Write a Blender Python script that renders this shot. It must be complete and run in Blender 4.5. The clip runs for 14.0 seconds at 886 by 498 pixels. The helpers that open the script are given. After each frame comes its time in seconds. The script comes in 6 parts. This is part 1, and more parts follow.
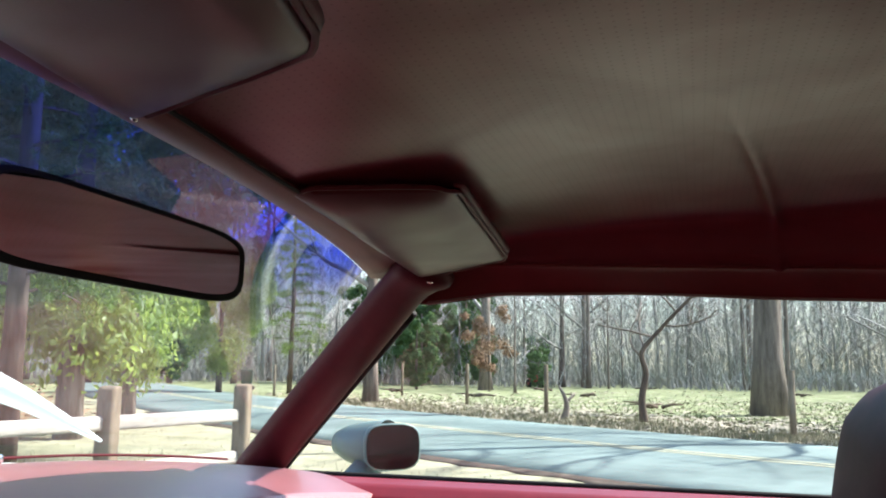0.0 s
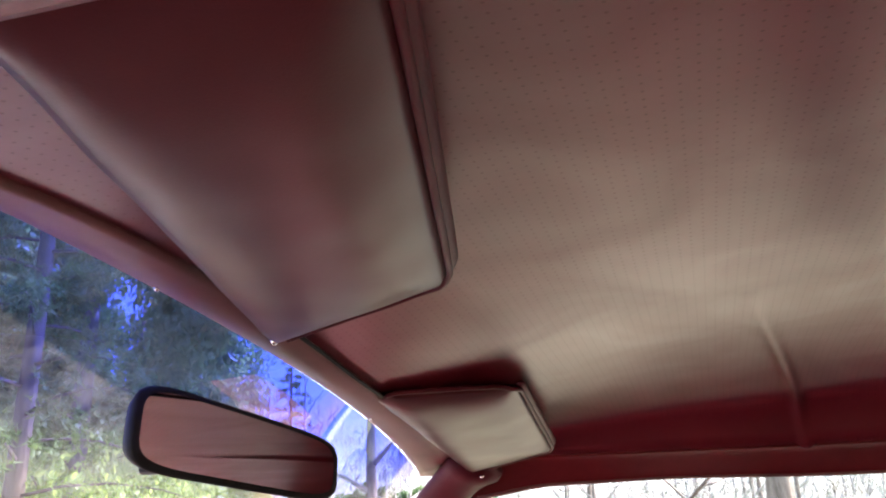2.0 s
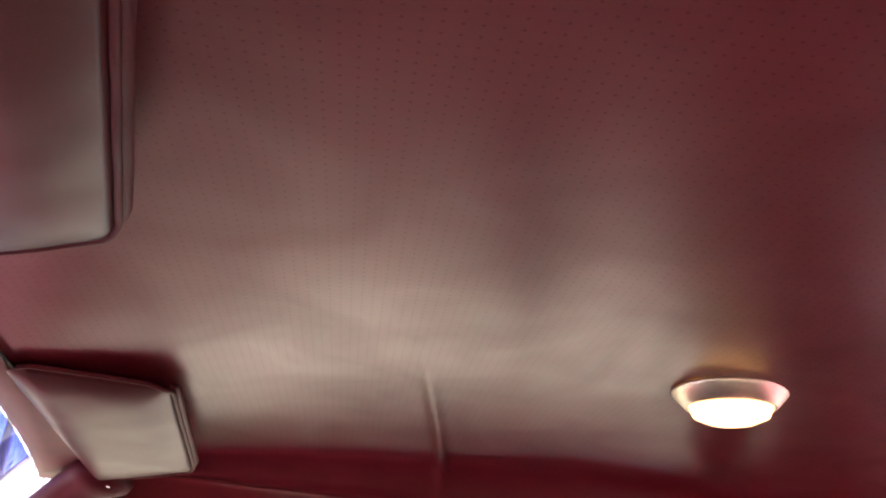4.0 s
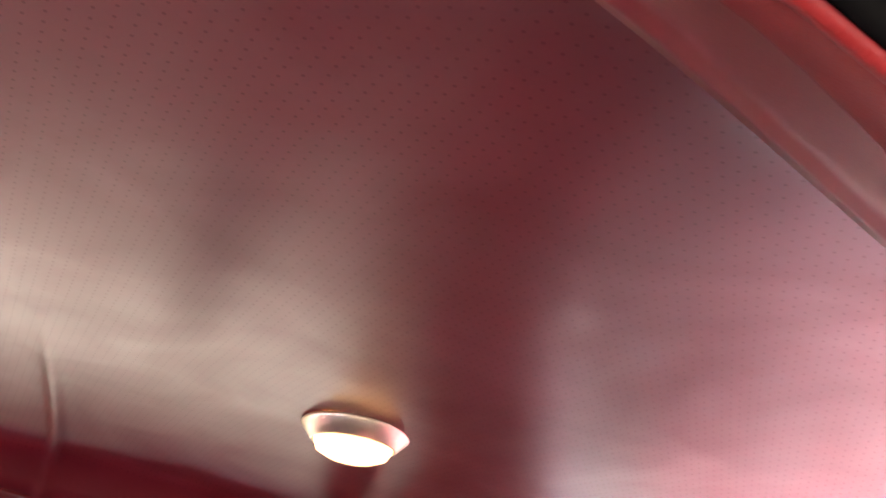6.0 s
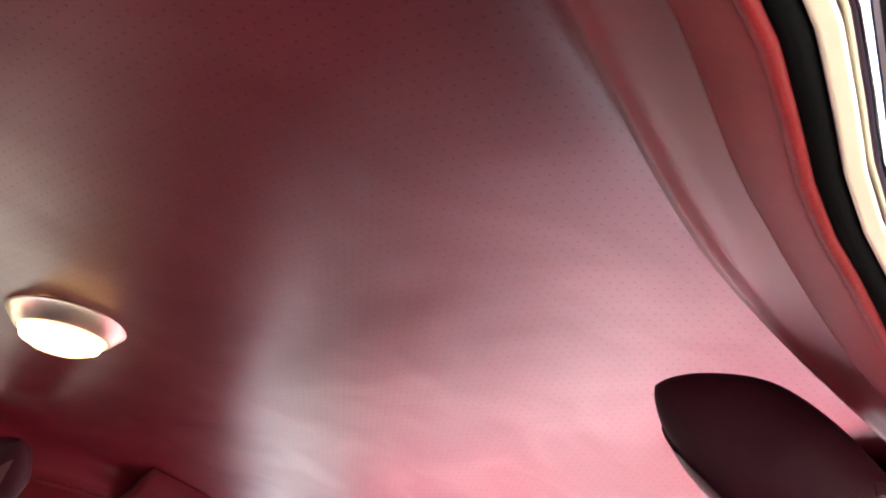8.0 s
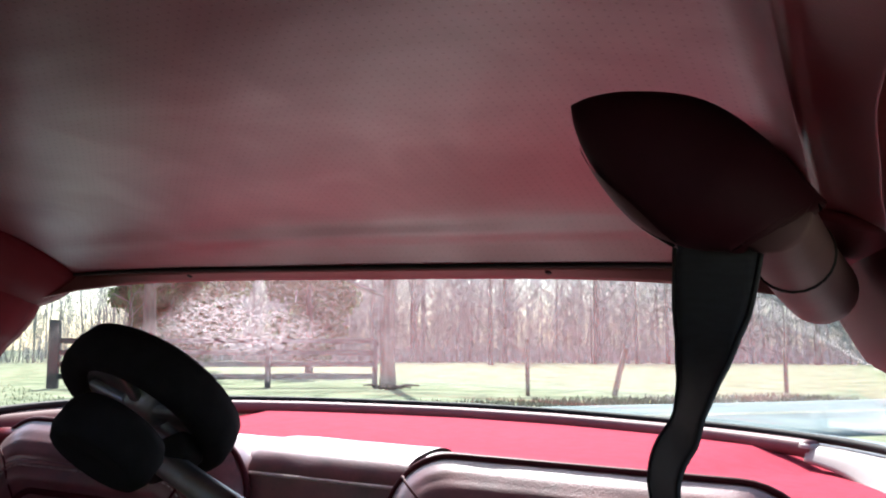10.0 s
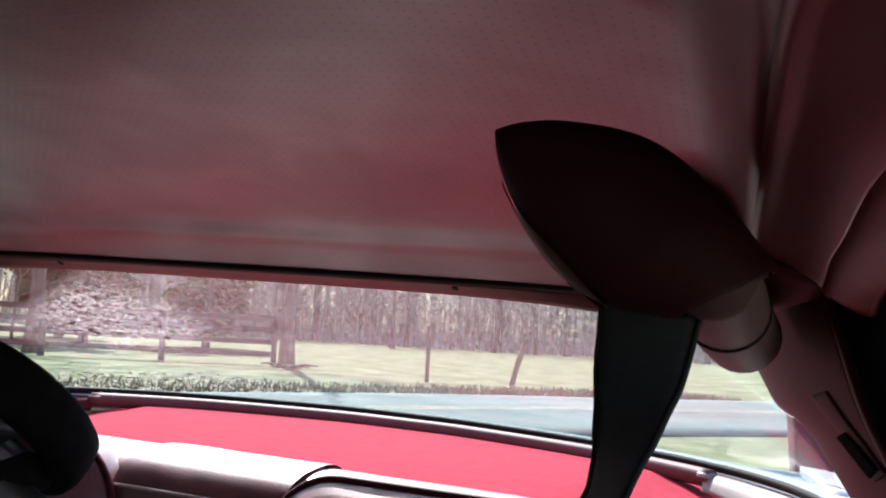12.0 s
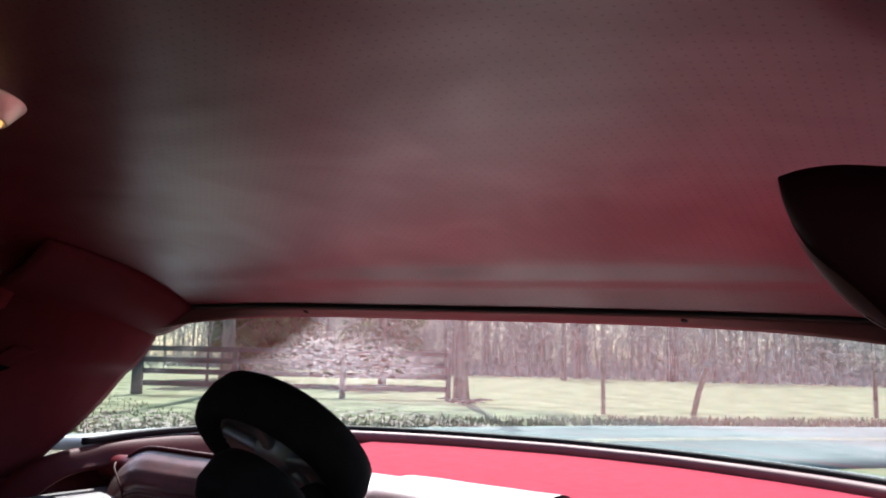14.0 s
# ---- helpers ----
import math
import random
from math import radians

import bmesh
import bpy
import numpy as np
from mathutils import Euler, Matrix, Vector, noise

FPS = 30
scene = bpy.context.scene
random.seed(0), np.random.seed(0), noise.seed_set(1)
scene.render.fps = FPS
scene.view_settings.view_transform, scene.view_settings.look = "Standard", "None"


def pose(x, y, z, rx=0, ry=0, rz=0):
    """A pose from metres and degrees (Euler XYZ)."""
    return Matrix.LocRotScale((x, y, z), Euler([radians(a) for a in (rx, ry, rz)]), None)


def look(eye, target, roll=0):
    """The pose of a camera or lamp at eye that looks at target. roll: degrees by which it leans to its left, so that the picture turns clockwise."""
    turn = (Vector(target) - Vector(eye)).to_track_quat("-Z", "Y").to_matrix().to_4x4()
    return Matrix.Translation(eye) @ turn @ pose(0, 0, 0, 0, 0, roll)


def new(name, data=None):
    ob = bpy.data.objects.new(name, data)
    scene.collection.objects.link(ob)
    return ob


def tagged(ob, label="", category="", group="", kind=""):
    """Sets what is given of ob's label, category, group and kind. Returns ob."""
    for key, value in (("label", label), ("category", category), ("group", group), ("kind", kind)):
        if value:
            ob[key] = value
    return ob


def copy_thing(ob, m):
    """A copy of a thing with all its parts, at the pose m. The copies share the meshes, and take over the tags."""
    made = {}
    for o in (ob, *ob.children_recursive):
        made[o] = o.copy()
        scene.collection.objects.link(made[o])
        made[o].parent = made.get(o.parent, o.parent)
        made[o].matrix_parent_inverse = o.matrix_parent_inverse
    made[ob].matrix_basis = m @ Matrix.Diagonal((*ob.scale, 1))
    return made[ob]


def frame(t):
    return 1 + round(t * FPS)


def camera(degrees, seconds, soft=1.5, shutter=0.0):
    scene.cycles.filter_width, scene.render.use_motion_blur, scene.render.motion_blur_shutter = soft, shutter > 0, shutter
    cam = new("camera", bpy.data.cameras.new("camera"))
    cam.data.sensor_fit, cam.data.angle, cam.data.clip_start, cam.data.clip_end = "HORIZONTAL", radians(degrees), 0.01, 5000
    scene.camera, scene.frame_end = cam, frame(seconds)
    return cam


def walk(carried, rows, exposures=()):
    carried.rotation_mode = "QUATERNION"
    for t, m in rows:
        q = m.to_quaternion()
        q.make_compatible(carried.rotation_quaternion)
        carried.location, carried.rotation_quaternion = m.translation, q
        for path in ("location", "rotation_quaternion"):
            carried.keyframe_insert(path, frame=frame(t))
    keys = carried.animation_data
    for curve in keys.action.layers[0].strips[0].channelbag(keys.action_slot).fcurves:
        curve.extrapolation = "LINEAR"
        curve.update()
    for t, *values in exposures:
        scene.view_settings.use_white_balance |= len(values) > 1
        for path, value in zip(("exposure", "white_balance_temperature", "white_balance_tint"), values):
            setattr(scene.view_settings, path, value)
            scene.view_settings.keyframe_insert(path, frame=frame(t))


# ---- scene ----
EXPOSURES = [(0.0, 1.65, 6500, 11), (0.5, 1.9, 6650, 14), (1.0, 2.4, 6950, 25), (1.5, 3.2, 6900, 25), (2.7, 3.0, 6900, 27), (4.8, 3.75, 6900, 36), (7.2, 3.95, 6600, 32),
             (9.3, 2.3, 6400, 16), (9.5, 2.0, 6400, 14), (10.0, 1.5, 6280, 14), (10.5, 1.3, 6250, 14), (11.0, 1.07, 6250, 14), (14.0, 1.07, 6250, 14)]
cam = camera(54.6, 14.0, soft=2.0)
PATH = [
    (0, (-0.585, 0.255, 1.097), (1.313, 0.820, 1.374), 0.63),
    (0.5, (-0.613, 0.254, 1.083), (1.255, 0.838, 1.496), 2.09),
    (1, (-0.655, 0.259, 1.080), (1.159, 0.804, 1.723), 1.22),
    (1.5, (-0.692, 0.288, 1.082), (1.102, 0.809, 1.797), -1.01),
    (2, (-0.716, 0.294, 1.077), (1.079, 0.803, 1.795), -2.48),
    (2.5, (-0.705, 0.278, 1.056), (1.171, 0.513, 1.710), 3.23),
    (2.7, (-0.689, 0.275, 1.045), (1.192, 0.390, 1.713), 2.74),
    (4.8, (-0.687, 0.280, 1.053), (1.064, -0.056, 1.961), 7.41),
    (5, (-0.6885, 0.271, 1.056), (1.033, -0.163, 1.969), 7.6),
    (5.5, (-0.692, 0.249, 1.061), (0.976, -0.350, 1.988), 8.16),
    (6, (-0.691, 0.226, 1.054), (0.904, -0.513, 2.007), 9.35),
    (6.5, (-0.691, 0.250, 1.028), (0.765, -0.676, 2.039), 9.23),
    (7, (-0.684, 0.228, 1.033), (0.702, -0.787, 2.059), 11.34),
    (7.2, (-0.685, 0.228, 1.034), (0.661, -0.849, 2.047), 10.72),
    (9.3, (-0.601, 0.303, 1.050), (0.444, -1.320, 1.572), 2.76),
    (9.5, (-0.587, 0.293, 1.056), (0.415, -1.384, 1.485), 1.58),
    (10, (-0.567, 0.243, 1.077), (0.283, -1.552, 1.311), 0.05),
    (10.5, (-0.568, 0.203, 1.087), (0.157, -1.659, 1.165), -1.90),
    (11, (-0.574, 0.165, 1.088), (0.052, -1.735, 1.104), 0.57),
    (11.5, (-0.562, 0.163, 1.101), (0.052, -1.739, 1.188), 0.52),
    (12, (-0.543, 0.177, 1.114), (0.110, -1.703, 1.315), 3.11),
    (12.5, (-0.537, 0.193, 1.110), (0.151, -1.664, 1.387), 1.72),
    (13, (-0.524, 0.206, 1.111), (0.257, -1.614, 1.392), 0.92),
    (13.5, (-0.516, 0.228, 1.112), (0.376, -1.541, 1.386), 1.61),
    (14, (-0.502, 0.253, 1.114), (0.496, -1.459, 1.375), 1.31),
]
walk(cam, [(t, look(eye, target, roll)) for t, eye, target, roll in PATH], EXPOSURES)

# ---- light ----
SUN_AZ, SUN_EL = radians(147), radians(46)   # compass angle from +y towards +x
to_sun = Vector((math.sin(SUN_AZ) * math.cos(SUN_EL), math.cos(SUN_AZ) * math.cos(SUN_EL), math.sin(SUN_EL)))
world = bpy.data.worlds.new("sky")
scene.world = world
world.use_nodes = True
sky = world.node_tree.nodes.new("ShaderNodeTexSky")
sky.sky_type, sky.sun_disc = "NISHITA", False
sky.sun_elevation, sky.sun_rotation = SUN_EL, SUN_AZ
sky.air_density, sky.dust_density = 1.0, 1.5
world.node_tree.links.new(sky.outputs[0], world.node_tree.nodes["Background"].inputs[0])
world.node_tree.nodes["Background"].inputs[1].default_value = 0.15
sun_data = bpy.data.lights.new("sun", "SUN")
sun_data.energy, sun_data.angle, sun_data.color = 5.0, radians(0.6), (1.0, 0.96, 0.90)
sun = new("sun", sun_data)
sun.matrix_world = look(to_sun * 40, (0, 0, 0))

# The car leans a little to its left on the shoulder.
PIVOT = Vector((0, 0, 1.1))
CAR = Matrix.Translation(PIVOT) @ Matrix.Rotation(radians(-1.6), 4, "Y") @ Matrix.Translation(-PIVOT)


# ---- materials ----
def material(name, color, rough=0.5, metal=0.0, vary=0.15, scale=30.0, bump=0.0, bump_scale=200.0, spec=0.5, tint=None, stretch=(1, 1, 1), coat=0.0, coat_rough=0.15, coat_ior=1.5, sheen=0.0, per_object=0.0):
    m = bpy.data.materials.new(name)
    m.use_nodes = True
    nt, p = m.node_tree, m.node_tree.nodes["Principled BSDF"]
    tc = nt.nodes.new("ShaderNodeTexCoord")
    mp = nt.nodes.new("ShaderNodeMapping")
    mp.inputs["Scale"].default_value = stretch
    nt.links.new(tc.outputs["Object"], mp.inputs[0])
    n1, n2 = nt.nodes.new("ShaderNodeTexNoise"), nt.nodes.new("ShaderNodeTexNoise")
    n1.inputs["Scale"].default_value, n2.inputs["Scale"].default_value = scale, scale * 7.3
    n1.inputs["Detail"].default_value = n2.inputs["Detail"].default_value = 5
    for n in (n1, n2):
        nt.links.new(mp.outputs[0], n.inputs["Vector"])
    add = nt.nodes.new("ShaderNodeMath")
    add.operation = "MULTIPLY_ADD"
    nt.links.new(n2.outputs["Fac"], add.inputs[0])
    add.inputs[1].default_value = 0.4
    nt.links.new(n1.outputs["Fac"], add.inputs[2])
    ramp = nt.nodes.new("ShaderNodeValToRGB")
    c2 = tint or tuple(min(1, c * (1 + vary)) for c in color)
    ramp.color_ramp.elements[0].color = (*[c * (1 - vary) for c in color], 1)
    ramp.color_ramp.elements[1].color = (*c2, 1)
    ramp.color_ramp.elements[0].position, ramp.color_ramp.elements[1].position = 0.45, 0.95
    nt.links.new(add.outputs[0], ramp.inputs[0])
    out = ramp.outputs[0]
    if per_object:
        info, hsv = nt.nodes.new("ShaderNodeObjectInfo"), nt.nodes.new("ShaderNodeHueSaturation")
        rng = nt.nodes.new("ShaderNodeMapRange")
        rng.inputs["To Min"].default_value, rng.inputs["To Max"].default_value = 1 - per_object, 1 + per_object
        nt.links.new(info.outputs["Random"], rng.inputs[0])
        nt.links.new(rng.outputs[0], hsv.inputs["Value"])
        nt.links.new(out, hsv.inputs["Color"])
        out = hsv.outputs[0]
    nt.links.new(out, p.inputs["Base Color"])
    p.inputs["Roughness"].default_value, p.inputs["Metallic"].default_value = rough, metal
    p.inputs["Specular IOR Level"].default_value = spec
    p.inputs["Coat Weight"].default_value, p.inputs["Coat Roughness"].default_value = coat, coat_rough
    p.inputs["Coat IOR"].default_value = coat_ior
    p.inputs["Sheen Weight"].default_value = sheen
    if bump:
        nb, b = nt.nodes.new("ShaderNodeTexNoise"), nt.nodes.new("ShaderNodeBump")
        nb.inputs["Scale"].default_value, nb.inputs["Detail"].default_value = bump_scale, 4
        nt.links.new(mp.outputs[0], nb.inputs["Vector"])
        nt.links.new(nb.outputs["Fac"], b.inputs["Height"])
        b.inputs["Strength"].default_value, b.inputs["Distance"].default_value = bump, 0.2 / bump_scale
        nt.links.new(b.outputs[0], p.inputs["Normal"])
    return m


def perforated(m, pitch, hole, shade):
    """Rows of small punched holes, on the object's own x and y."""
    nt = m.node_tree
    p = nt.nodes["Principled BSDF"]
    tc = nt.nodes.new("ShaderNodeTexCoord")
    a, b, c, d = (nt.nodes.new("ShaderNodeVectorMath") for _ in range(4))
    a.operation, b.operation, c.operation, d.operation = "MULTIPLY", "FRACTION", "SUBTRACT", "LENGTH"
    a.inputs[1].default_value = (1 / pitch, 1 / pitch, 0)
    c.inputs[1].default_value = (0.5, 0.5, 0)
    nt.links.new(tc.outputs["Object"], a.inputs[0])
    nt.links.new(a.outputs[0], b.inputs[0])
    nt.links.new(b.outputs[0], c.inputs[0])
    nt.links.new(c.outputs[0], d.inputs[0])
    rng = nt.nodes.new("ShaderNodeMapRange")
    rng.inputs["From Min"].default_value, rng.inputs["From Max"].default_value = hole * 0.8, hole * 1.25
    nt.links.new(d.outputs["Value"], rng.inputs[0])
    # no holes where the cloth turns down at its edges
    geo, sep, flat, hi = (nt.nodes.new(k) for k in ("ShaderNodeNewGeometry", "ShaderNodeSeparateXYZ", "ShaderNodeMath", "ShaderNodeMapRange"))
    nt.links.new(geo.outputs["Normal"], sep.inputs[0])
    flat.operation = "ABSOLUTE"
    nt.links.new(sep.outputs["Z"], flat.inputs[0])
    hi.inputs["From Min"].default_value, hi.inputs["From Max"].default_value = 0.86, 0.72
    nt.links.new(flat.outputs[0], hi.inputs[0])
    whole_cloth = nt.nodes.new("ShaderNodeMath")
    whole_cloth.operation = "MAXIMUM"
    nt.links.new(rng.outputs[0], whole_cloth.inputs[0])
    nt.links.new(hi.outputs[0], whole_cloth.inputs[1])
    rng = whole_cloth
    mix = nt.nodes.new("ShaderNodeMix")
    mix.data_type = "RGBA"
    mix.inputs["A"].default_value = (*shade, 1)
    old = p.inputs["Base Color"].links[0].from_socket
    nt.links.new(old, mix.inputs["B"])
    nt.links.new(rng.outputs[0], mix.inputs["Factor"])
    nt.links.new(mix.outputs["Result"], p.inputs["Base Color"])
    whole = p.inputs["Coat Weight"].default_value
    lack = nt.nodes.new("ShaderNodeMath")
    lack.operation = "MULTIPLY_ADD"
    lack.inputs[1].default_value, lack.inputs[2].default_value = 0.32 * whole, 0.68 * whole
    nt.links.new(rng.outputs[0], lack.inputs[0])
    worn, wide, both = nt.nodes.new("ShaderNodeTexNoise"), nt.nodes.new("ShaderNodeMapRange"), nt.nodes.new("ShaderNodeMath")
    worn.inputs["Scale"].default_value, worn.inputs["Detail"].default_value, worn.inputs["Distortion"].default_value = 9, 6, 0.8
    nt.links.new(tc.outputs["Object"], worn.inputs["Vector"])
    wide.inputs["From Min"].default_value, wide.inputs["From Max"].default_value = 0.3, 0.7
    wide.inputs["To Min"].default_value, wide.inputs["To Max"].default_value = 0.78, 1.12
    nt.links.new(worn.outputs["Fac"], wide.inputs[0])
    both.operation = "MULTIPLY"
    nt.links.new(lack.outputs[0], both.inputs[0])
    nt.links.new(wide.outputs[0], both.inputs[1])
    nt.links.new(both.outputs[0], p.inputs["Coat Weight"])
    return m


def see_through(m, share, color):
    """Thin leaves, which let some light through."""
    nt = m.node_tree
    p = nt.nodes["Principled BSDF"]
    tr, mx = nt.nodes.new("ShaderNodeBsdfTranslucent"), nt.nodes.new("ShaderNodeMixShader")
    tr.inputs["Color"].default_value = (*color, 1)
    mx.inputs[0].default_value = share
    nt.links.new(p.outputs[0], mx.inputs[1])
    nt.links.new(tr.outputs[0], mx.inputs[2])
    nt.links.new(mx.outputs[0], nt.nodes["Material Output"].inputs["Surface"])
    return m


def glass(name, tint=(0.93, 0.98, 0.96), band=None, rough=0.0, dirt=0.0, gloss=1.0):
    """A thin pane: clear or tinted, with a mirror's gloss by Fresnel, and a film of dust."""
    m = bpy.data.materials.new(name)
    m.use_nodes = True
    nt = m.node_tree
    nt.nodes.remove(nt.nodes["Principled BSDF"])
    out = nt.nodes["Material Output"]
    tr, gl, mx, fr = (nt.nodes.new(k) for k in ("ShaderNodeBsdfTransparent", "ShaderNodeBsdfGlossy", "ShaderNodeMixShader", "ShaderNodeLayerWeight"))
    tr.inputs[0].default_value = (*tint, 1)
    gl.inputs["Roughness"].default_value = rough
    fr.inputs[0].default_value = 0.5
    power, mul = nt.nodes.new("ShaderNodeMath"), nt.nodes.new("ShaderNodeMath")
    power.operation, mul.operation = "POWER", "MULTIPLY_ADD"
    power.inputs[1].default_value = 4.0
    mul.inputs[1].default_value, mul.inputs[2].default_value = 0.85 * gloss, 0.07 * gloss
    mul.use_clamp = True
    nt.links.new(fr.outputs["Facing"], power.inputs[0])
    nt.links.new(power.outputs[0], mul.inputs[0])
    nt.links.new(mul.outputs[0], mx.inputs[0])
    nt.links.new(tr.outputs[0], mx.inputs[1])
    nt.links.new(gl.outputs[0], mx.inputs[2])
    last = mx.outputs[0]
    tc = nt.nodes.new("ShaderNodeTexCoord")
    if band:
        lo, hi, color = band
        sep, rng, mix = nt.nodes.new("ShaderNodeSeparateXYZ"), nt.nodes.new("ShaderNodeMapRange"), nt.nodes.new("ShaderNodeMix")
        nt.links.new(tc.outputs["Object"], sep.inputs[0])
        nt.links.new(sep.outputs["Z"], rng.inputs[0])
        rng.interpolation_type = "SMOOTHSTEP"
        rng.inputs["From Min"].default_value, rng.inputs["From Max"].default_value = lo, hi
        mix.data_type = "RGBA"
        mix.inputs["A"].default_value, mix.inputs["B"].default_value = (*tint, 1), (*color, 1)
        nt.links.new(rng.outputs[0], mix.inputs["Factor"])
        nt.links.new(mix.outputs["Result"], tr.inputs[0])
    if dirt:
        noise_tex, ramp, df, m2 = (nt.nodes.new(k) for k in ("ShaderNodeTexNoise", "ShaderNodeMapRange", "ShaderNodeBsdfDiffuse", "ShaderNodeMixShader"))
        noise_tex.inputs["Scale"].default_value, noise_tex.inputs["Detail"].default_value = 14, 8
        noise_tex.inputs["Roughness"].default_value = 0.75
        nt.links.new(tc.outputs["Object"], noise_tex.inputs["Vector"])
        nt.links.new(noise_tex.outputs["Fac"], ramp.inputs[0])
        ramp.inputs["From Min"].default_value, ramp.inputs["From Max"].default_value = 0.35, 0.8
        ramp.inputs["To Max"].default_value = dirt
        df.inputs[0].default_value = (0.8, 0.78, 0.74, 1)
        nt.links.new(ramp.outputs[0], m2.inputs[0])
        tl, both = nt.nodes.new("ShaderNodeBsdfTranslucent"), nt.nodes.new("ShaderNodeMixShader")
        tl.inputs[0].default_value = (0.8, 0.79, 0.76, 1)
        nt.links.new(df.outputs[0], both.inputs[1])
        nt.links.new(tl.outputs[0], both.inputs[2])
        nt.links.new(last, m2.inputs[1])
        nt.links.new(both.outputs[0], m2.inputs[2])
        last = m2.outputs[0]
    nt.links.new(last, out.inputs[0])
    return m


def marks_and_reflection(m, centre, size):
    """A greasy film over the pane with finger marks round one point; its pink and outline paint in the shelf's
    reflection, short of one corner and the foot.
    """
    nt = m.node_tree
    out = nt.nodes["Material Output"]
    last = out.inputs[0].links[0].from_socket
    tc, mp, ln, edge = (nt.nodes.new(k) for k in ("ShaderNodeTexCoord", "ShaderNodeMapping", "ShaderNodeVectorMath", "ShaderNodeMapRange"))
    mp.vector_type = "POINT"
    mp.inputs["Scale"].default_value = [1 / a for a in size]
    mp.inputs["Location"].default_value = [-c / a for c, a in zip(centre, size)]
    nt.links.new(tc.outputs["Object"], mp.inputs[0])
    ln.operation = "LENGTH"
    nt.links.new(mp.outputs[0], ln.inputs[0])
    warp, bent = nt.nodes.new("ShaderNodeTexNoise"), nt.nodes.new("ShaderNodeMath")
    warp.inputs["Scale"].default_value, warp.inputs["Detail"].default_value = 9, 3
    nt.links.new(tc.outputs["Object"], warp.inputs["Vector"])
    bent.operation = "MULTIPLY_ADD"
    bent.inputs[1].default_value = 0.5
    nt.links.new(warp.outputs["Fac"], bent.inputs[0])
    nt.links.new(ln.outputs["Value"], bent.inputs[2])
    edge.inputs["From Min"].default_value, edge.inputs["From Max"].default_value = 1.3, 0.85
    nt.links.new(bent.outputs[0], edge.inputs[0])
    cells, dots = nt.nodes.new("ShaderNodeTexVoronoi"), nt.nodes.new("ShaderNodeMapRange")
    cells.inputs["Scale"].default_value = 60
    nt.links.new(tc.outputs["Object"], cells.inputs["Vector"])
    dots.inputs["From Min"].default_value, dots.inputs["From Max"].default_value = 0.24, 0.36
    nt.links.new(cells.outputs["Distance"], dots.inputs[0])
    grit, keep = nt.nodes.new("ShaderNodeTexNoise"), nt.nodes.new("ShaderNodeMapRange")
    grit.inputs["Scale"].default_value, grit.inputs["Detail"].default_value = 170, 4
    nt.links.new(tc.outputs["Object"], grit.inputs["Vector"])
    keep.inputs["From Min"].default_value, keep.inputs["From Max"].default_value = 0.4, 0.75
    keep.inputs["To Min"].default_value, keep.inputs["To Max"].default_value = 0.015, 0.16
    nt.links.new(grit.outputs["Fac"], keep.inputs[0])
    sep, over, side, right, foot, film, plain = (nt.nodes.new(k) for k in ("ShaderNodeSeparateXYZ", "ShaderNodeMath", "ShaderNodeMath", "ShaderNodeMapRange", "ShaderNodeMapRange", "ShaderNodeMath", "ShaderNodeMath"))
    nt.links.new(tc.outputs["Object"], sep.inputs[0])
    over.operation, side.operation, film.operation, plain.operation = "SUBTRACT", "MULTIPLY_ADD", "MULTIPLY", "SUBTRACT"
    over.inputs[1].default_value, over.use_clamp = 1.09, True
    nt.links.new(sep.outputs["Z"], over.inputs[0])
    nt.links.new(over.outputs[0], side.inputs[0])
    side.inputs[1].default_value = 3.0
    nt.links.new(sep.outputs["X"], side.inputs[2])
    right.inputs["From Min"].default_value, right.inputs["From Max"].default_value = 0.49, 0.46
    nt.links.new(side.outputs[0], right.inputs[0])
    foot.inputs["From Min"].default_value, foot.inputs["From Max"].default_value = 1.004, 1.016
    nt.links.new(sep.outputs["Z"], foot.inputs[0])
    nt.links.new(right.outputs[0], film.inputs[0])
    nt.links.new(foot.outputs[0], film.inputs[1])
    plain.inputs[0].default_value = 1.0
    nt.links.new(edge.outputs[0], plain.inputs[1])
    mark = nt.nodes.new("ShaderNodeMath")
    mark.operation = "MAXIMUM"
    nt.links.new(plain.outputs[0], mark.inputs[0])
    nt.links.new(dots.outputs[0], mark.inputs[1])
    a, b = nt.nodes.new("ShaderNodeMath"), nt.nodes.new("ShaderNodeMath")
    a.operation = b.operation = "MULTIPLY"
    nt.links.new(film.outputs[0], a.inputs[0])
    nt.links.new(mark.outputs[0], a.inputs[1])
    nt.links.new(a.outputs[0], b.inputs[0])
    nt.links.new(keep.outputs[0], b.inputs[1])
    tl, mx = nt.nodes.new("ShaderNodeBsdfTranslucent"), nt.nodes.new("ShaderNodeMixShader")
    # Pink of the red shelf's reflection, mixed into the film's colour.
    tl.inputs[0].default_value = (0.75, 0.66, 0.66, 1)
    more, thick = nt.nodes.new("ShaderNodeMath"), nt.nodes.new("ShaderNodeMath")
    more.operation, thick.operation = "MULTIPLY_ADD", "MULTIPLY"
    more.inputs[1].default_value, more.inputs[2].default_value = 1.5, 1.0
    nt.links.new(edge.outputs[0], more.inputs[0])
    nt.links.new(more.outputs[0], thick.inputs[0])
    nt.links.new(b.outputs[0], thick.inputs[1])
    nt.links.new(thick.outputs[0], mx.inputs[0])
    nt.links.new(last, mx.inputs[1])
    nt.links.new(tl.outputs[0], mx.inputs[2])
    nt.links.new(mx.outputs[0], out.inputs[0])
    return m


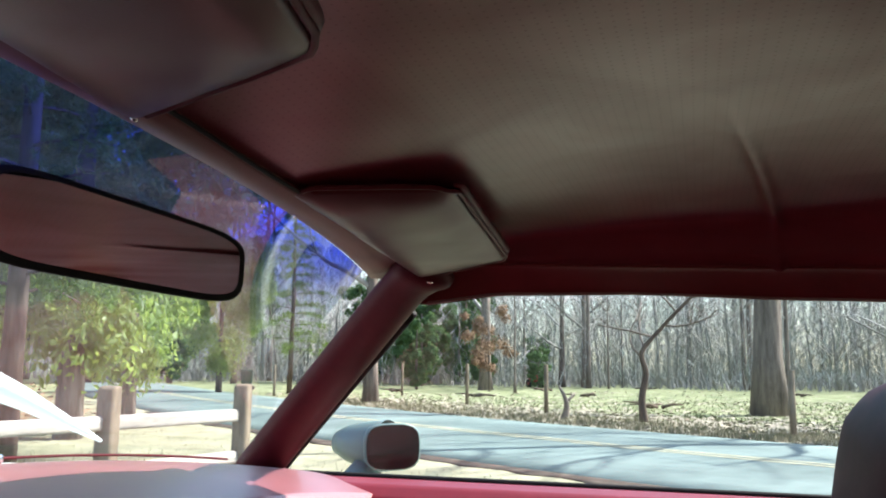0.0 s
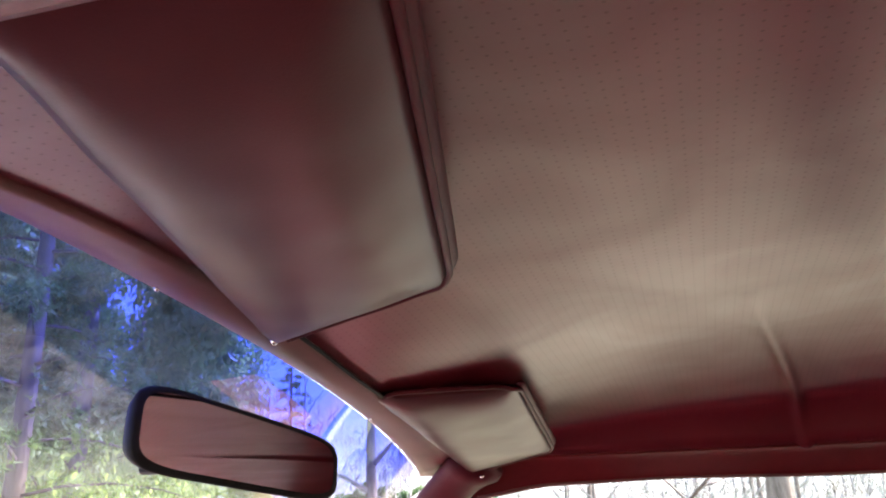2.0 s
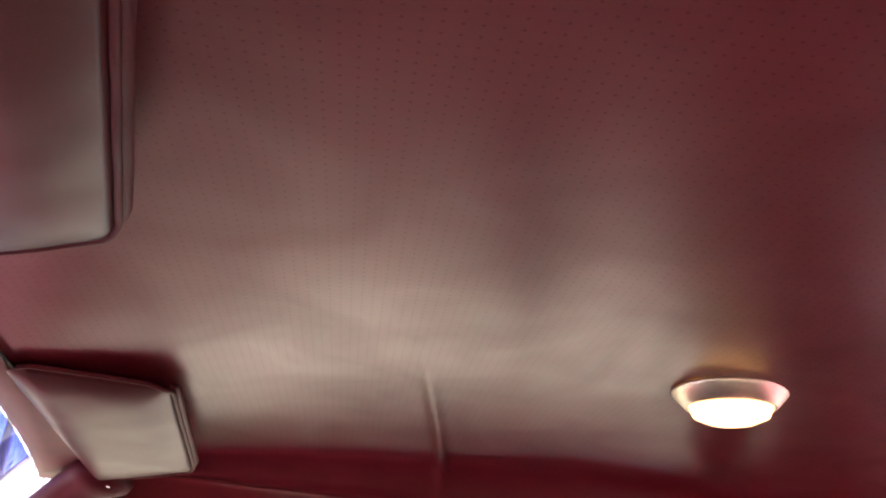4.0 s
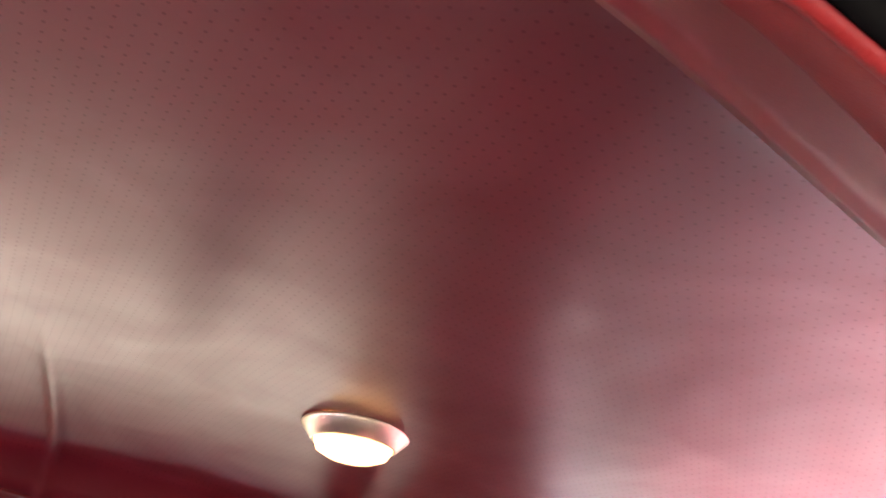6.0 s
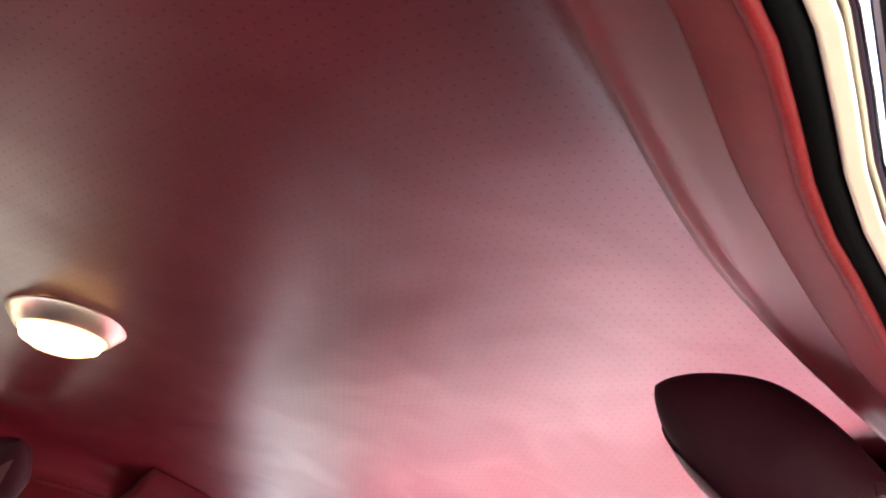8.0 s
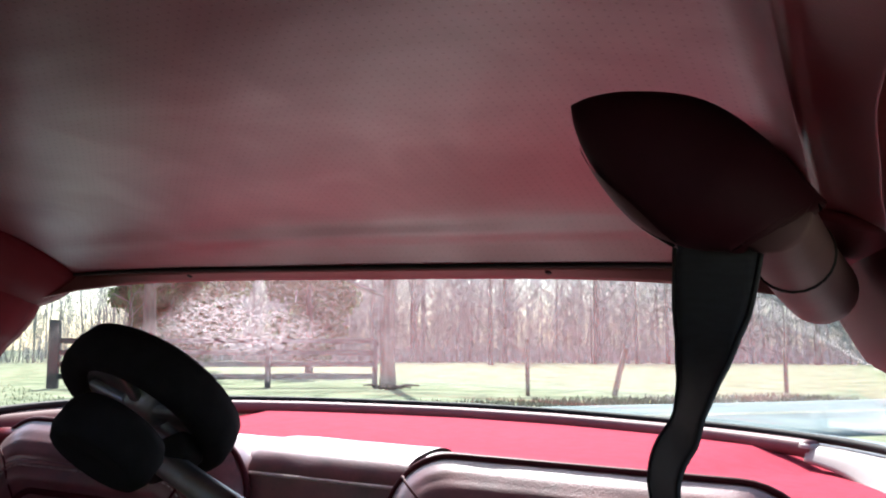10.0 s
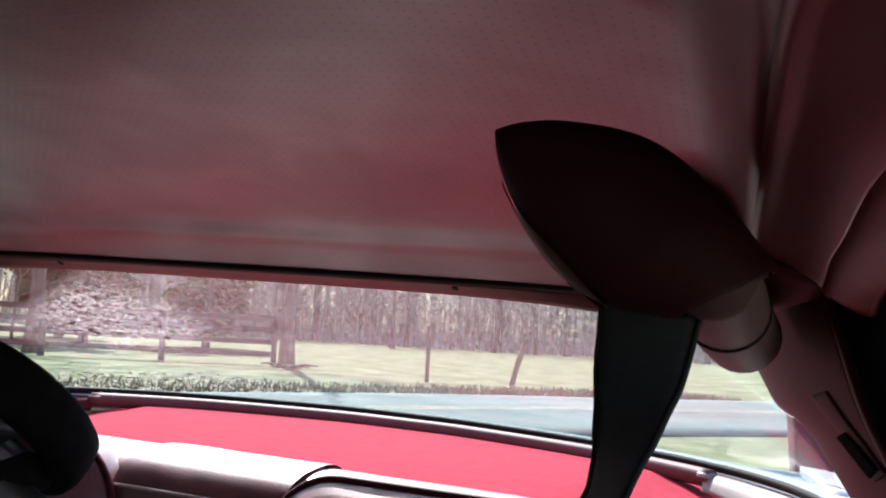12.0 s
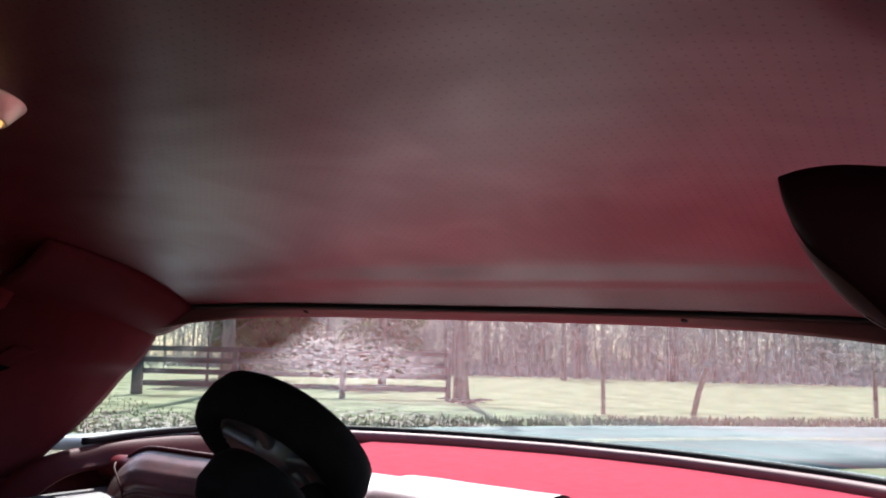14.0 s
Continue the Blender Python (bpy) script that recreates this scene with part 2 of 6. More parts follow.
def emitter(name, color, strength):
    m = bpy.data.materials.new(name)
    m.use_nodes = True
    p = m.node_tree.nodes["Principled BSDF"]
    p.inputs["Base Color"].default_value = (*color, 1)
    p.inputs["Emission Color"].default_value = (*color, 1)
    p.inputs["Emission Strength"].default_value = strength
    return m


VINYL = dict(vary=0.12, scale=9, bump=0.25, bump_scale=900)
M_LINER = perforated(material("liner_vinyl", (0.108, 0.009, 0.014), 0.62, spec=0.06, coat=0.95, coat_ior=1.32, coat_rough=0.31, **VINYL), 0.0086, 0.105, (0.08, 0.007, 0.011))
M_RED = material("red_vinyl", (0.15, 0.011, 0.017), 0.36, vary=0.12, scale=12, bump=0.4, bump_scale=700)
M_DASH = material("dash_vinyl", (0.17, 0.024, 0.03), 0.45, vary=0.15, scale=12, bump=0.4, bump_scale=500, spec=1.0, coat=0.8, coat_rough=0.38, sheen=0.15)
# One red vinyl: dark for the shaded rail, brighter twice for the lit one.
M_ROLL = material("shaded_roll_vinyl", (0.095, 0.008, 0.010), 0.6, vary=0.14, scale=14, bump=0.45, bump_scale=600, spec=0.10, coat=0.08, coat_rough=0.35)
M_LITROLL = material("lit_roll_vinyl", (0.14, 0.013, 0.016), 0.55, vary=0.16, scale=14, bump=0.45, bump_scale=600, spec=0.1, coat=0.7, coat_ior=1.38, coat_rough=0.36)
M_REDROLL = material("lit_red_roll_vinyl", (0.21, 0.015, 0.014), 0.55, vary=0.15, scale=14, bump=0.6, bump_scale=500, spec=0.15, coat=0.1, coat_rough=0.35)
M_MAROON = material("maroon_vinyl", (0.062, 0.006, 0.010), 0.5, spec=0.13, vary=0.2, scale=14, bump=0.35, bump_scale=600)
M_VISOR = material("visor_vinyl", (0.055, 0.008, 0.010), 0.5, spec=0.08, coat=0.45, coat_ior=1.28, coat_rough=0.28, vary=0.12, scale=10, bump=0.4, bump_scale=700)
M_SEAT = material("seat_leather", (0.165, 0.036, 0.040), 0.40, vary=0.45, scale=24, bump=1.0, bump_scale=420, spec=1.0, coat=0.9, coat_rough=0.33, sheen=0.1)
M_FRONTSEAT = material("front_seat_leather", (0.034, 0.008, 0.013), 0.6, vary=0.3, scale=20, bump=0.5, bump_scale=300, spec=0.1)
M_POD = material("pod_plastic", (0.028, 0.004, 0.008), 0.62, vary=0.15, scale=20, bump=0.2, bump_scale=900, spec=0.14)
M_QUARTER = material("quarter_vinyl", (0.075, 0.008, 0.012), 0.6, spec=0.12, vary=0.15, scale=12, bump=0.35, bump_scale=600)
M_TRIM = material("trim_vinyl", (0.135, 0.046, 0.044), 0.5, spec=0.25, vary=0.15, scale=14, bump=0.25, bump_scale=700)
M_PALE = material("sunlit_trim", (0.25, 0.22, 0.205), 0.45, vary=0.1, scale=16, bump=0.2, bump_scale=500)
M_CREAM = material("cream_paint", (0.62, 0.55, 0.40), 0.35, vary=0.08, scale=16)
M_RAIL = material("rail_vinyl", (0.14, 0.055, 0.058), 0.55, vary=0.2, scale=14, bump=0.25, bump_scale=600, spec=0.3)
M_CAP = material("cap_plastic", (0.085, 0.042, 0.044), 0.6, spec=0.2, vary=0.12, scale=20, bump=0.2, bump_scale=700)
M_SHELL = material("grey_white_shell", (0.095, 0.15, 0.15), 0.4, vary=0.08, scale=12)
M_GREY = material("grey_plastic", (0.20, 0.20, 0.205), 0.45, vary=0.1, scale=20, bump=0.2, bump_scale=500)
M_CARPET = material("red_carpet", (0.36, 0.028, 0.052), 0.95, vary=0.18, scale=45, bump=0.6, bump_scale=1500, spec=0.08, sheen=0.04)
M_BLACK = material("black_rubber", (0.010, 0.009, 0.009), 0.65, vary=0.3, scale=30, bump=0.3, bump_scale=400, spec=0.15)
M_SEAL = material("matte_door_rubber", (0.004, 0.004, 0.004), 0.9, vary=0.3, scale=30, spec=0.02)
M_WEB = material("belt_webbing", (0.012, 0.013, 0.016), 0.7, vary=0.4, scale=90, bump=0.8, bump_scale=900, stretch=(1, 1, 4))
M_TYRE = material("tyre_foam", (0.009, 0.008, 0.009), 0.9, spec=0.1, vary=0.3, scale=60, bump=0.5, bump_scale=700)
M_CHROME = material("chrome", (0.75, 0.74, 0.72), 0.16, 1.0, vary=0.06, scale=20)
M_BEZEL = material("satin_bezel", (0.78, 0.68, 0.54), 0.42, 1.0, vary=0.12, scale=25)
M_ALLOY = material("dull_alloy", (0.26, 0.27, 0.28), 0.5, 1.0, vary=0.2, scale=30)
M_BODY = material("white_car_paint", (0.60, 0.64, 0.63), 0.22, vary=0.04, scale=5, coat=0.5)
M_GREEN_CLOTH = material("lime_cloth", (0.28, 0.30, 0.02), 0.9, vary=0.25, scale=40, bump=0.6, bump_scale=500)
M_BLACK_CLOTH = material("black_cloth", (0.012, 0.012, 0.014), 0.9, vary=0.3, scale=40, bump=0.6, bump_scale=500)
M_THREAD = material("pale_thread", (0.55, 0.42, 0.4), 0.7, vary=0.2, scale=200)
M_MIRROR = material("mirror_face", (0.44, 0.37, 0.37), 0.02, 1.0, vary=0.02, scale=10)
M_DARKMIRROR = material("dusty_mirror", (0.055, 0.066, 0.064), 0.10, 1.0, vary=0.25, scale=30)
M_LENS = emitter("lamp_lens", (1.0, 0.62, 0.22), 0.45)
M_WINDSHIELD = glass("windshield_glass", (0.90, 0.97, 0.95), band=(1.13, 1.24, (0.045, 0.085, 0.62)), dirt=0.13, gloss=0.7)
M_SIDEGLASS = glass("side_glass", (0.90, 0.97, 0.95), dirt=0.02, gloss=0.5)
M_REARGLASS = marks_and_reflection(glass("rear_glass", (0.88, 0.96, 0.95), dirt=0.06, gloss=0.42), (0.30, -0.85, 1.11), (0.14, 0.13, 0.2))


# ---- building blocks ----
def link_mesh(name, bm, mat, parent=None, label="", smooth=True):
    me = bpy.data.meshes.new(name)
    bm.normal_update()
    bm.to_mesh(me)
    bm.free()
    me.materials.append(mat)
    if smooth:
        me.shade_smooth()
    ob = new(name, me)
    if parent:
        ob.parent = parent
    if label:
        tagged(ob, label)
    return ob


part = link_mesh


def thing(name, label, category, group="", kind="", m=CAR):
    ob = new(name)
    ob.empty_display_size = 0.1
    ob.matrix_world = m
    return tagged(ob, label, category, group, kind)


def sheet(fn, nu, nv, thick=0.0, bm=None, inside=(0, 0, 1.1)):
    """A surface fn(u, v) over the unit square, given a thickness on the side away from the point inside."""
    bm = bm or bmesh.new()
    pts = [[Vector(fn(i / nu, j / nv)) for j in range(nv + 1)] for i in range(nu + 1)]
    front = [[bm.verts.new(p) for p in row] for row in pts]
    for i in range(nu):
        for j in range(nv):
            bm.faces.new((front[i][j], front[i + 1][j], front[i + 1][j + 1], front[i][j + 1]))
    if thick:
        def normal(i, j):
            a = pts[min(i + 1, nu)][j] - pts[max(i - 1, 0)][j]
            b = pts[i][min(j + 1, nv)] - pts[i][max(j - 1, 0)]
            return a.cross(b).normalized()
        facing = sum((pts[i][j] - Vector(inside)).normalized().dot(normal(i, j)) for i in range(0, nu + 1, max(1, nu // 6)) for j in range(0, nv + 1, max(1, nv // 6)))
        thick = -abs(thick) if facing > 0 else abs(thick)
        back = [[bm.verts.new(pts[i][j] - thick * normal(i, j)) for j in range(nv + 1)] for i in range(nu + 1)]
        for i in range(nu):
            for j in range(nv):
                bm.faces.new((back[i][j + 1], back[i + 1][j + 1], back[i + 1][j], back[i][j]))
        for i in range(nu):
            bm.faces.new((front[i + 1][0], front[i][0], back[i][0], back[i + 1][0]))
            bm.faces.new((front[i][nv], front[i + 1][nv], back[i + 1][nv], back[i][nv]))
        for j in range(nv):
            bm.faces.new((front[0][j], front[0][j + 1], back[0][j + 1], back[0][j]))
            bm.faces.new((front[nu][j + 1], front[nu][j], back[nu][j], back[nu][j + 1]))
    return bm


def spline(pts, n):
    """n + 1 points along a smooth line through the given ones."""
    pts = [Vector(p) for p in pts]
    ext = [2 * pts[0] - pts[1], *pts, 2 * pts[-1] - pts[-2]]
    out = []
    for k in range(n + 1):
        s = k / n * (len(pts) - 1)
        i = min(int(s), len(pts) - 2)
        f = s - i
        a, b, c, d = ext[i : i + 4]
        out.append(0.5 * (2 * b + (c - a) * f + (2 * a - 5 * b + 4 * c - d) * f * f + (3 * b - a - 3 * c + d) * f ** 3))
    return out


def tube(pts, radius, seg=8, bm=None, flat=1.0, closed=False):
    """A round rod along pts; radius may be one number or a function of 0..1."""
    bm = bm or bmesh.new()
    pts = [Vector(p) for p in pts]
    n = len(pts)
    rings, ref = [], None
    for k, p in enumerate(pts):
        if closed:
            t = (pts[(k + 1) % n] - pts[k - 1]).normalized()
        else:
            t = (pts[min(k + 1, n - 1)] - pts[max(k - 1, 0)]).normalized()
        if ref is None:
            ref = t.orthogonal().normalized()
        ref = (ref - t * ref.dot(t)).normalized()
        side = t.cross(ref)
        r = radius(k / (n - 1)) if callable(radius) else radius
        rings.append([bm.verts.new(p + r * (math.cos(2 * math.pi * s / seg) * ref + flat * math.sin(2 * math.pi * s / seg) * side)) for s in range(seg)])
    for k in range(n if closed else n - 1):
        a, b = rings[k], rings[(k + 1) % n]
        for s in range(seg):
            bm.faces.new((a[s], a[(s + 1) % seg], b[(s + 1) % seg], b[s]))
    if not closed:
        bm.faces.new(rings[0][::-1])
        bm.faces.new(rings[-1])
    return bm


def block(size, at=(0, 0, 0), bevel=0.01, rot=None, seg=3, bm=None):
    """A box with rounded edges."""
    own = bmesh.new()
    bmesh.ops.create_cube(own, size=1.0)
    bmesh.ops.scale(own, vec=size, verts=own.verts)
    if bevel:
        bmesh.ops.bevel(own, geom=own.edges[:], offset=bevel, segments=seg, profile=0.5, affect="EDGES")
    if rot:
        bmesh.ops.rotate(own, matrix=Euler([radians(a) for a in rot]).to_matrix(), verts=own.verts)
    bmesh.ops.translate(own, vec=at, verts=own.verts)
    return own


def lathe(profile, seg=32, m=None):
    """A turned shape: (radius, height) rows round the z axis."""
    bm = bmesh.new()
    rings = []
    for r, z in profile:
        rings.append([bm.verts.new((max(r, 1e-5) * math.cos(2 * math.pi * s / seg), max(r, 1e-5) * math.sin(2 * math.pi * s / seg), z)) for s in range(seg)])
    for a, b in zip(rings, rings[1:]):
        for s in range(seg):
            bm.faces.new((a[s], a[(s + 1) % seg], b[(s + 1) % seg], b[s]))
    if m:
        bm.transform(m)
    return bm


def along(z_from, to):
    """A turn that lays the z axis along a direction."""
    return Matrix.Translation(z_from) @ Vector(to).normalized().to_track_quat("Z", "Y").to_matrix().to_4x4()


def mix(a, b, f):
    return a + (b - a) * f


def table(rows, x):
    """Smooth interpolation in a short table of pairs."""
    for (x0, y0), (x1, y1) in zip(rows, rows[1:]):
        if x <= x1 or (x1, y1) == rows[-1]:
            f = min(1, max(0, (x - x0) / (x1 - x0)))
            return mix(y0, y1, f * f * (3 - 2 * f) * 0.5 + f * 0.5)


def curve(rows, x):
    """A smooth line with no kinks through a short table of pairs."""
    n = len(rows)
    i = max(0, min(n - 2, sum(1 for r in rows[1:-1] if r[0] <= x)))
    (x0, y0), (x1, y1) = rows[i], rows[i + 1]
    h = x1 - x0
    m0 = (y1 - rows[max(i - 1, 0)][1]) / (x1 - rows[max(i - 1, 0)][0])
    m1 = (rows[min(i + 2, n - 1)][1] - y0) / (rows[min(i + 2, n - 1)][0] - x0)
    f = min(1, max(0, (x - x0) / h))
    return (1 + 2 * f) * (1 - f) ** 2 * y0 + f * (1 - f) ** 2 * h * m0 + f * f * (3 - 2 * f) * y1 + f * f * (f - 1) * h * m1


# ---- the car: roof and glass ----
FRONT, REAR = 0.615, -0.665


def seam_x(y):
    """Half the width of the headliner between its two side seams."""
    f = min(1, max(0, (y + 0.04) / 0.24))
    return 0.547 + 0.030 * f * f * (3 - 2 * f)


RIDGE = [(-0.675, 1.175), (-0.64, 1.194), (-0.59, 1.217), (-0.52, 1.238), (-0.42, 1.258), (-0.28, 1.278), (-0.13, 1.294), (0.02, 1.301), (0.2, 1.302), (0.45, 1.291), (0.62, 1.268)]


def liner_z(x, y):
    edge = curve([(-0.68, 1.158), (-0.55, 1.190), (-0.4, 1.197), (-0.1, 1.199), (0.05, 1.210), (0.2, 1.216), (0.62, 1.230)], y)
    ridge = curve(RIDGE, y)
    r = min(1.1, abs(x) / seam_x(y))   # a gentle crown, then a sharp turn down at the seam
    return ridge - (ridge - edge) * (0.44 * r ** 4.4 + 0.56 * r ** 46) - 0.13 * x * min(1, max(0, (y - 0.3) / 0.3)) * (1 - min(1, abs(x) / 0.58))


def liner_point(u, v):
    y = mix(FRONT, REAR, v)
    x = (2 * u - 1) * seam_x(y)
    z = liner_z(x, y)
    # soft wrinkles by the lamp and towards the back
    wr = math.exp(-((x - 0.12) ** 2) / 0.03 - ((y - 0.06) ** 2) / 0.012) + 0.12 * math.exp(-((y + 0.2) ** 2) / 0.03)
    # a low ridge shaped to catch light as a bright streak, out to the passenger's side
    streak_ridge = min(1, max(0, (x - 0.06) / 0.30)) * math.exp(-((y - 0.243 + 0.155 * x) / 0.0085) ** 2)
    roll = math.exp(-((y + 0.603) / 0.018) ** 2) * max(0, 1 - (x / 0.5) ** 4)   # soft roll over the rear window
    z += -0.0022 * roll - 0.0074 * streak_ridge + 0.0028 * wr * noise.noise((x * 7, y * 30, 0.3)) + 0.0015 * noise.noise((x * 4, y * 4, 5))
    return (x, y, z)


headliner = tagged(link_mesh("headliner", sheet(liner_point, 220, 400, -0.012), M_LINER), "perforated dark red vinyl headliner stretched under the car roof", "headliner", kind="structure")
headliner.matrix_world = CAR


def rail_section(side, y, s):
    """The padded roll from the liner's seam (s = 0) down to the lip over the door (s = 1)."""
    xs, lip = seam_x(y), table([(-0.45, 0.622), (-0.25, 0.606), (-0.1, 0.597), (0.04, 0.608), (0.13, 0.624), (0.35, 0.632), (0.64, 0.60)] if side < 0 else [(-0.45, 0.590), (-0.1, 0.594), (0.04, 0.608), (0.13, 0.624), (0.35, 0.632), (0.64, 0.60)], y)
    z0, z1 = liner_z(xs, y) - 0.001, table([(-0.45, 1.155), (-0.3, 1.165), (0.0, 1.170), (0.1, 1.174), (0.35, 1.186), (0.52, 1.186), (0.64, 1.172)], y)
    x = mix(xs, lip, s ** 0.8)
    z = mix(z0, z1, s ** 1.6) - 0.006 * math.sin(math.pi * s) - 0.0016 * math.exp(-((s - 0.03) / 0.04) ** 2)
    return (side * x, y, z)


def seal_r(f):
    """The door seal swells towards the rear of the opening."""
    g = min(1, max(0, (f - 0.60) / 0.12))
    return 0.0036 + 0.005 * g * g * (3 - 2 * g)


for side in (1, -1):
    rail = thing("roof_rail_trim", "padded glossy red vinyl roll along the roof edge above the door opening", "roof trim", "roof rail trims", "structure")
    half = 1.0 if side > 0 else 0.56   # the driver's side is coloured as lit: a paler band above a brighter red roll
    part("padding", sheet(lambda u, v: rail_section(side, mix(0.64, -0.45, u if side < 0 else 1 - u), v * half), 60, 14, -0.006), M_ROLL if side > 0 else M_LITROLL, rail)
    if side < 0:
        def roll_point(u, v):
            p = Vector(rail_section(side, mix(0.64, -0.45, u), mix(0.54, 1.0, v)))
            return p + Vector((0, 0, -0.0035 * math.sin(math.pi * v) ** 0.6))
        part("lip_roll", sheet(roll_point, 60, 10, -0.006), M_REDROLL, rail, "red grained vinyl roll in a brighter, lit colour")
    lip = [Vector(rail_section(side, mix(0.63, -0.40, k / 40), 1)) for k in range(41)]
    part("lip_bead", tube([p + Vector((0, 0, 0.0015)) for p in lip], 0.0028, 8), M_TRIM if side > 0 else M_REDROLL, rail)
    part("rubber_seal", tube([p + Vector((side * (0.0017 + seal_r(k / 40)), 0, 0.002)) for k, p in enumerate(lip)], seal_r, 12), M_SEAL, rail, "black rubber door seal")
    part("gutter", sheet(lambda u, v: lip[round((u if side < 0 else 1 - u) * 40)] + Vector((side * (0.0085 + 0.005 * v), 0, 0.003 + 0.001 * v)), 40, 4, 0.004), M_CREAM, rail, "cream painted door gutter")
    part("chrome_strip", tube([p + Vector((side * 0.0165, 0, 0.005)) for p in lip], 0.0030, 8), M_CHROME, rail, "bright metal strip")
    part("outer_seal", tube([p + Vector((side * 0.0225, 0, 0.008)) for p in lip], 0.0018, 8), M_BLACK, rail)

# Outer roof skin over the liner, with the overhanging edge.
def roof_skin(u, v):
    y = mix(0.662, -0.715, v)
    x = (2 * u - 1) * table([(-0.76, 0.60), (-0.45, 0.618), (-0.1, 0.622), (0.04, 0.636), (0.13, 0.653), (0.35, 0.66), (0.7, 0.62)], y)
    return (x, y, table([(-0.76, 1.19), (-0.6, 1.27), (-0.2, 1.345), (0.3, 1.355), (0.6, 1.338), (0.7, 1.322)], y) - table([(-0.76, 0.03), (-0.5, 0.10), (-0.2, 0.155), (0.3, 0.14), (0.7, 0.11)], y) * abs(2 * u - 1) ** 7)


roof = tagged(link_mesh("car_roof", sheet(roof_skin, 30, 30, 0.01), M_BODY), "white painted roof panel of the car", "car roof", kind="structure")
roof.matrix_world = CAR


# Windshield: an arc under the header, an arc along the cowl.
def ws_top(x):
    return Vector((x, 0.655 + 0.06 * (x / 0.56) ** 2, 1.273 - 0.095 * x - 0.9 * max(0, -x - 0.32) ** 2))


def ws_bottom(x):
    return Vector((x, 1.12 - 0.11 * (x / 0.8) ** 2, 0.985 - 0.12 * x * x))


def ws_point(u, v):
    a, b = ws_top((2 * u - 1) * 0.56), ws_bottom((2 * u - 1) * 0.80)
    p = mix(a, b, v)
    return p + Vector((0, 0.02, 0.012)) * math.sin(math.pi * v)


windshield = tagged(link_mesh("windshield", sheet(ws_point, 40, 24), M_WINDSHIELD), "curved windshield with a blue tinted band along its top", "windshield", kind="structure")
windshield.matrix_world = CAR
windshield.visible_shadow = False


def header_point(u, v):
    x = (2 * u - 1) * 0.60
    t = ws_top(x) + Vector((0, -0.006, -0.004))
    b = Vector((x * 0.965, FRONT - 0.012, liner_z(x * 0.965, FRONT) - 0.003))
    p = mix(b, t, v)
    return p + Vector((0, 0, -0.006)) * math.sin(math.pi * v)


header = thing("windshield_header_trim", "dull red padded header trim above the windshield", "header trim", kind="structure")
part("padding", sheet(header_point, 40, 8, -0.008), M_TRIM, header)
part("gap_line", tube([(x * 0.01, FRONT - 0.014, liner_z(x * 0.01, FRONT) - 0.004) for x in range(-12, 13, 2)], 0.002, 6), M_BLACK, header)
for x in (-0.21, 0.21):
    p = ws_top(x)
    part("screw", lathe([(0, -0.001), (0.001, -0.001), (0.002, 0.0), (0.002, 0.002)], 10, along((p.x, p.y - 0.014, p.z - 0.009), (0, 0.2, 1))), M_CHROME, header)

# Windshield pillars
for side in (1, -1):
    pillar = thing("windshield_pillar", "slanting red vinyl-covered windshield pillar", "pillar", "windshield pillars", "structure")
    axis_ = spline([(0.530, 0.600, 1.226), (0.575, 0.655, 1.195), (0.645, 0.745, 1.125), (0.715, 0.855, 1.03), (0.795, 0.985, 0.915), (0.83, 1.04, 0.86)], 24)

    def pillar_point(u, v, axis_=axis_, side=side):
        k = round(v * 24)
        p = axis_[k]
        w = mix(0.034, 0.041, v)
        flare = max(0, 1 - v / 0.22) ** 2
        a = u * 2 * math.pi
        along_ = (axis_[min(k + 1, 24)] - axis_[max(k - 1, 0)]).normalized()
        out = Vector((0.35, -0.94, -0.1))
        out = (out - along_ * out.dot(along_)).normalized()
        nor = along_.cross(out)
        close = (0.0, 0.75)[k] if k < 2 else 1.0
        c = math.cos(a)
        q = p + (out * (c * (w + (0.042 if c > 0 else 0.014) * flare) - 0.002) + nor * (0.020 + 0.008 * flare) * math.sin(a)) * close
        return (side * q.x, q.y, q.z)

    part("cover", sheet(pillar_point, 24, 24), M_MAROON, pillar)
    edge = [Vector((side * (p.x + 0.02), p.y - 0.034, p.z - 0.006)) for p in axis_[7:22]]
    part("door_seal", tube(edge, 0.006, 8), M_BLACK, pillar)

# ---- rear glass and its surround ----
RG_EDGE = spline([(0.0, -1.27, 0.968), (0.124, -1.262, 0.968), (0.345, -1.20, 0.968), (0.50, -1.11, 0.968), (0.595, -1.01, 0.968), (0.648, -0.90, 0.967), (0.668, -0.78, 0.964), (0.672, -0.66, 0.958)], 140)


def rg_bottom(s):
    """The rear glass's lower edge, s from -1 to 1 round its curve."""
    p = RG_EDGE[min(140, round(abs(s) * 140))]
    return Vector((math.copysign(p.x, s), p.y, p.z))


def rg_top(x):
    return Vector((x, -0.70 + 0.035 * (x / 0.55) ** 2, 1.168 - 0.03 * (abs(x) / 0.55) ** 4))


def rg_point(u, v):
    s = 2 * u - 1
    a, b = rg_top(s * 0.55), rg_bottom(s)
    p = mix(a, b, v)
    return p + Vector((0, -0.008, 0.008)) * math.sin(math.pi * v) * (1 - 0.6 * s * s)


rear_glass = tagged(link_mesh("rear_window", sheet(rg_point, 60, 24), M_REARGLASS), "wide curved rear window, dusty and finger-marked inside, a pink reflection in its film", "rear window", kind="structure")
rear_glass.matrix_world = CAR
rear_glass.visible_shadow = False

surround = thing("rear_window_surround", "dull red and black trim round the rear window", "window trim", kind="structure")
def liner_end(x):
    return Vector((x, REAR - 0.002, liner_z(x, REAR) - 0.001))


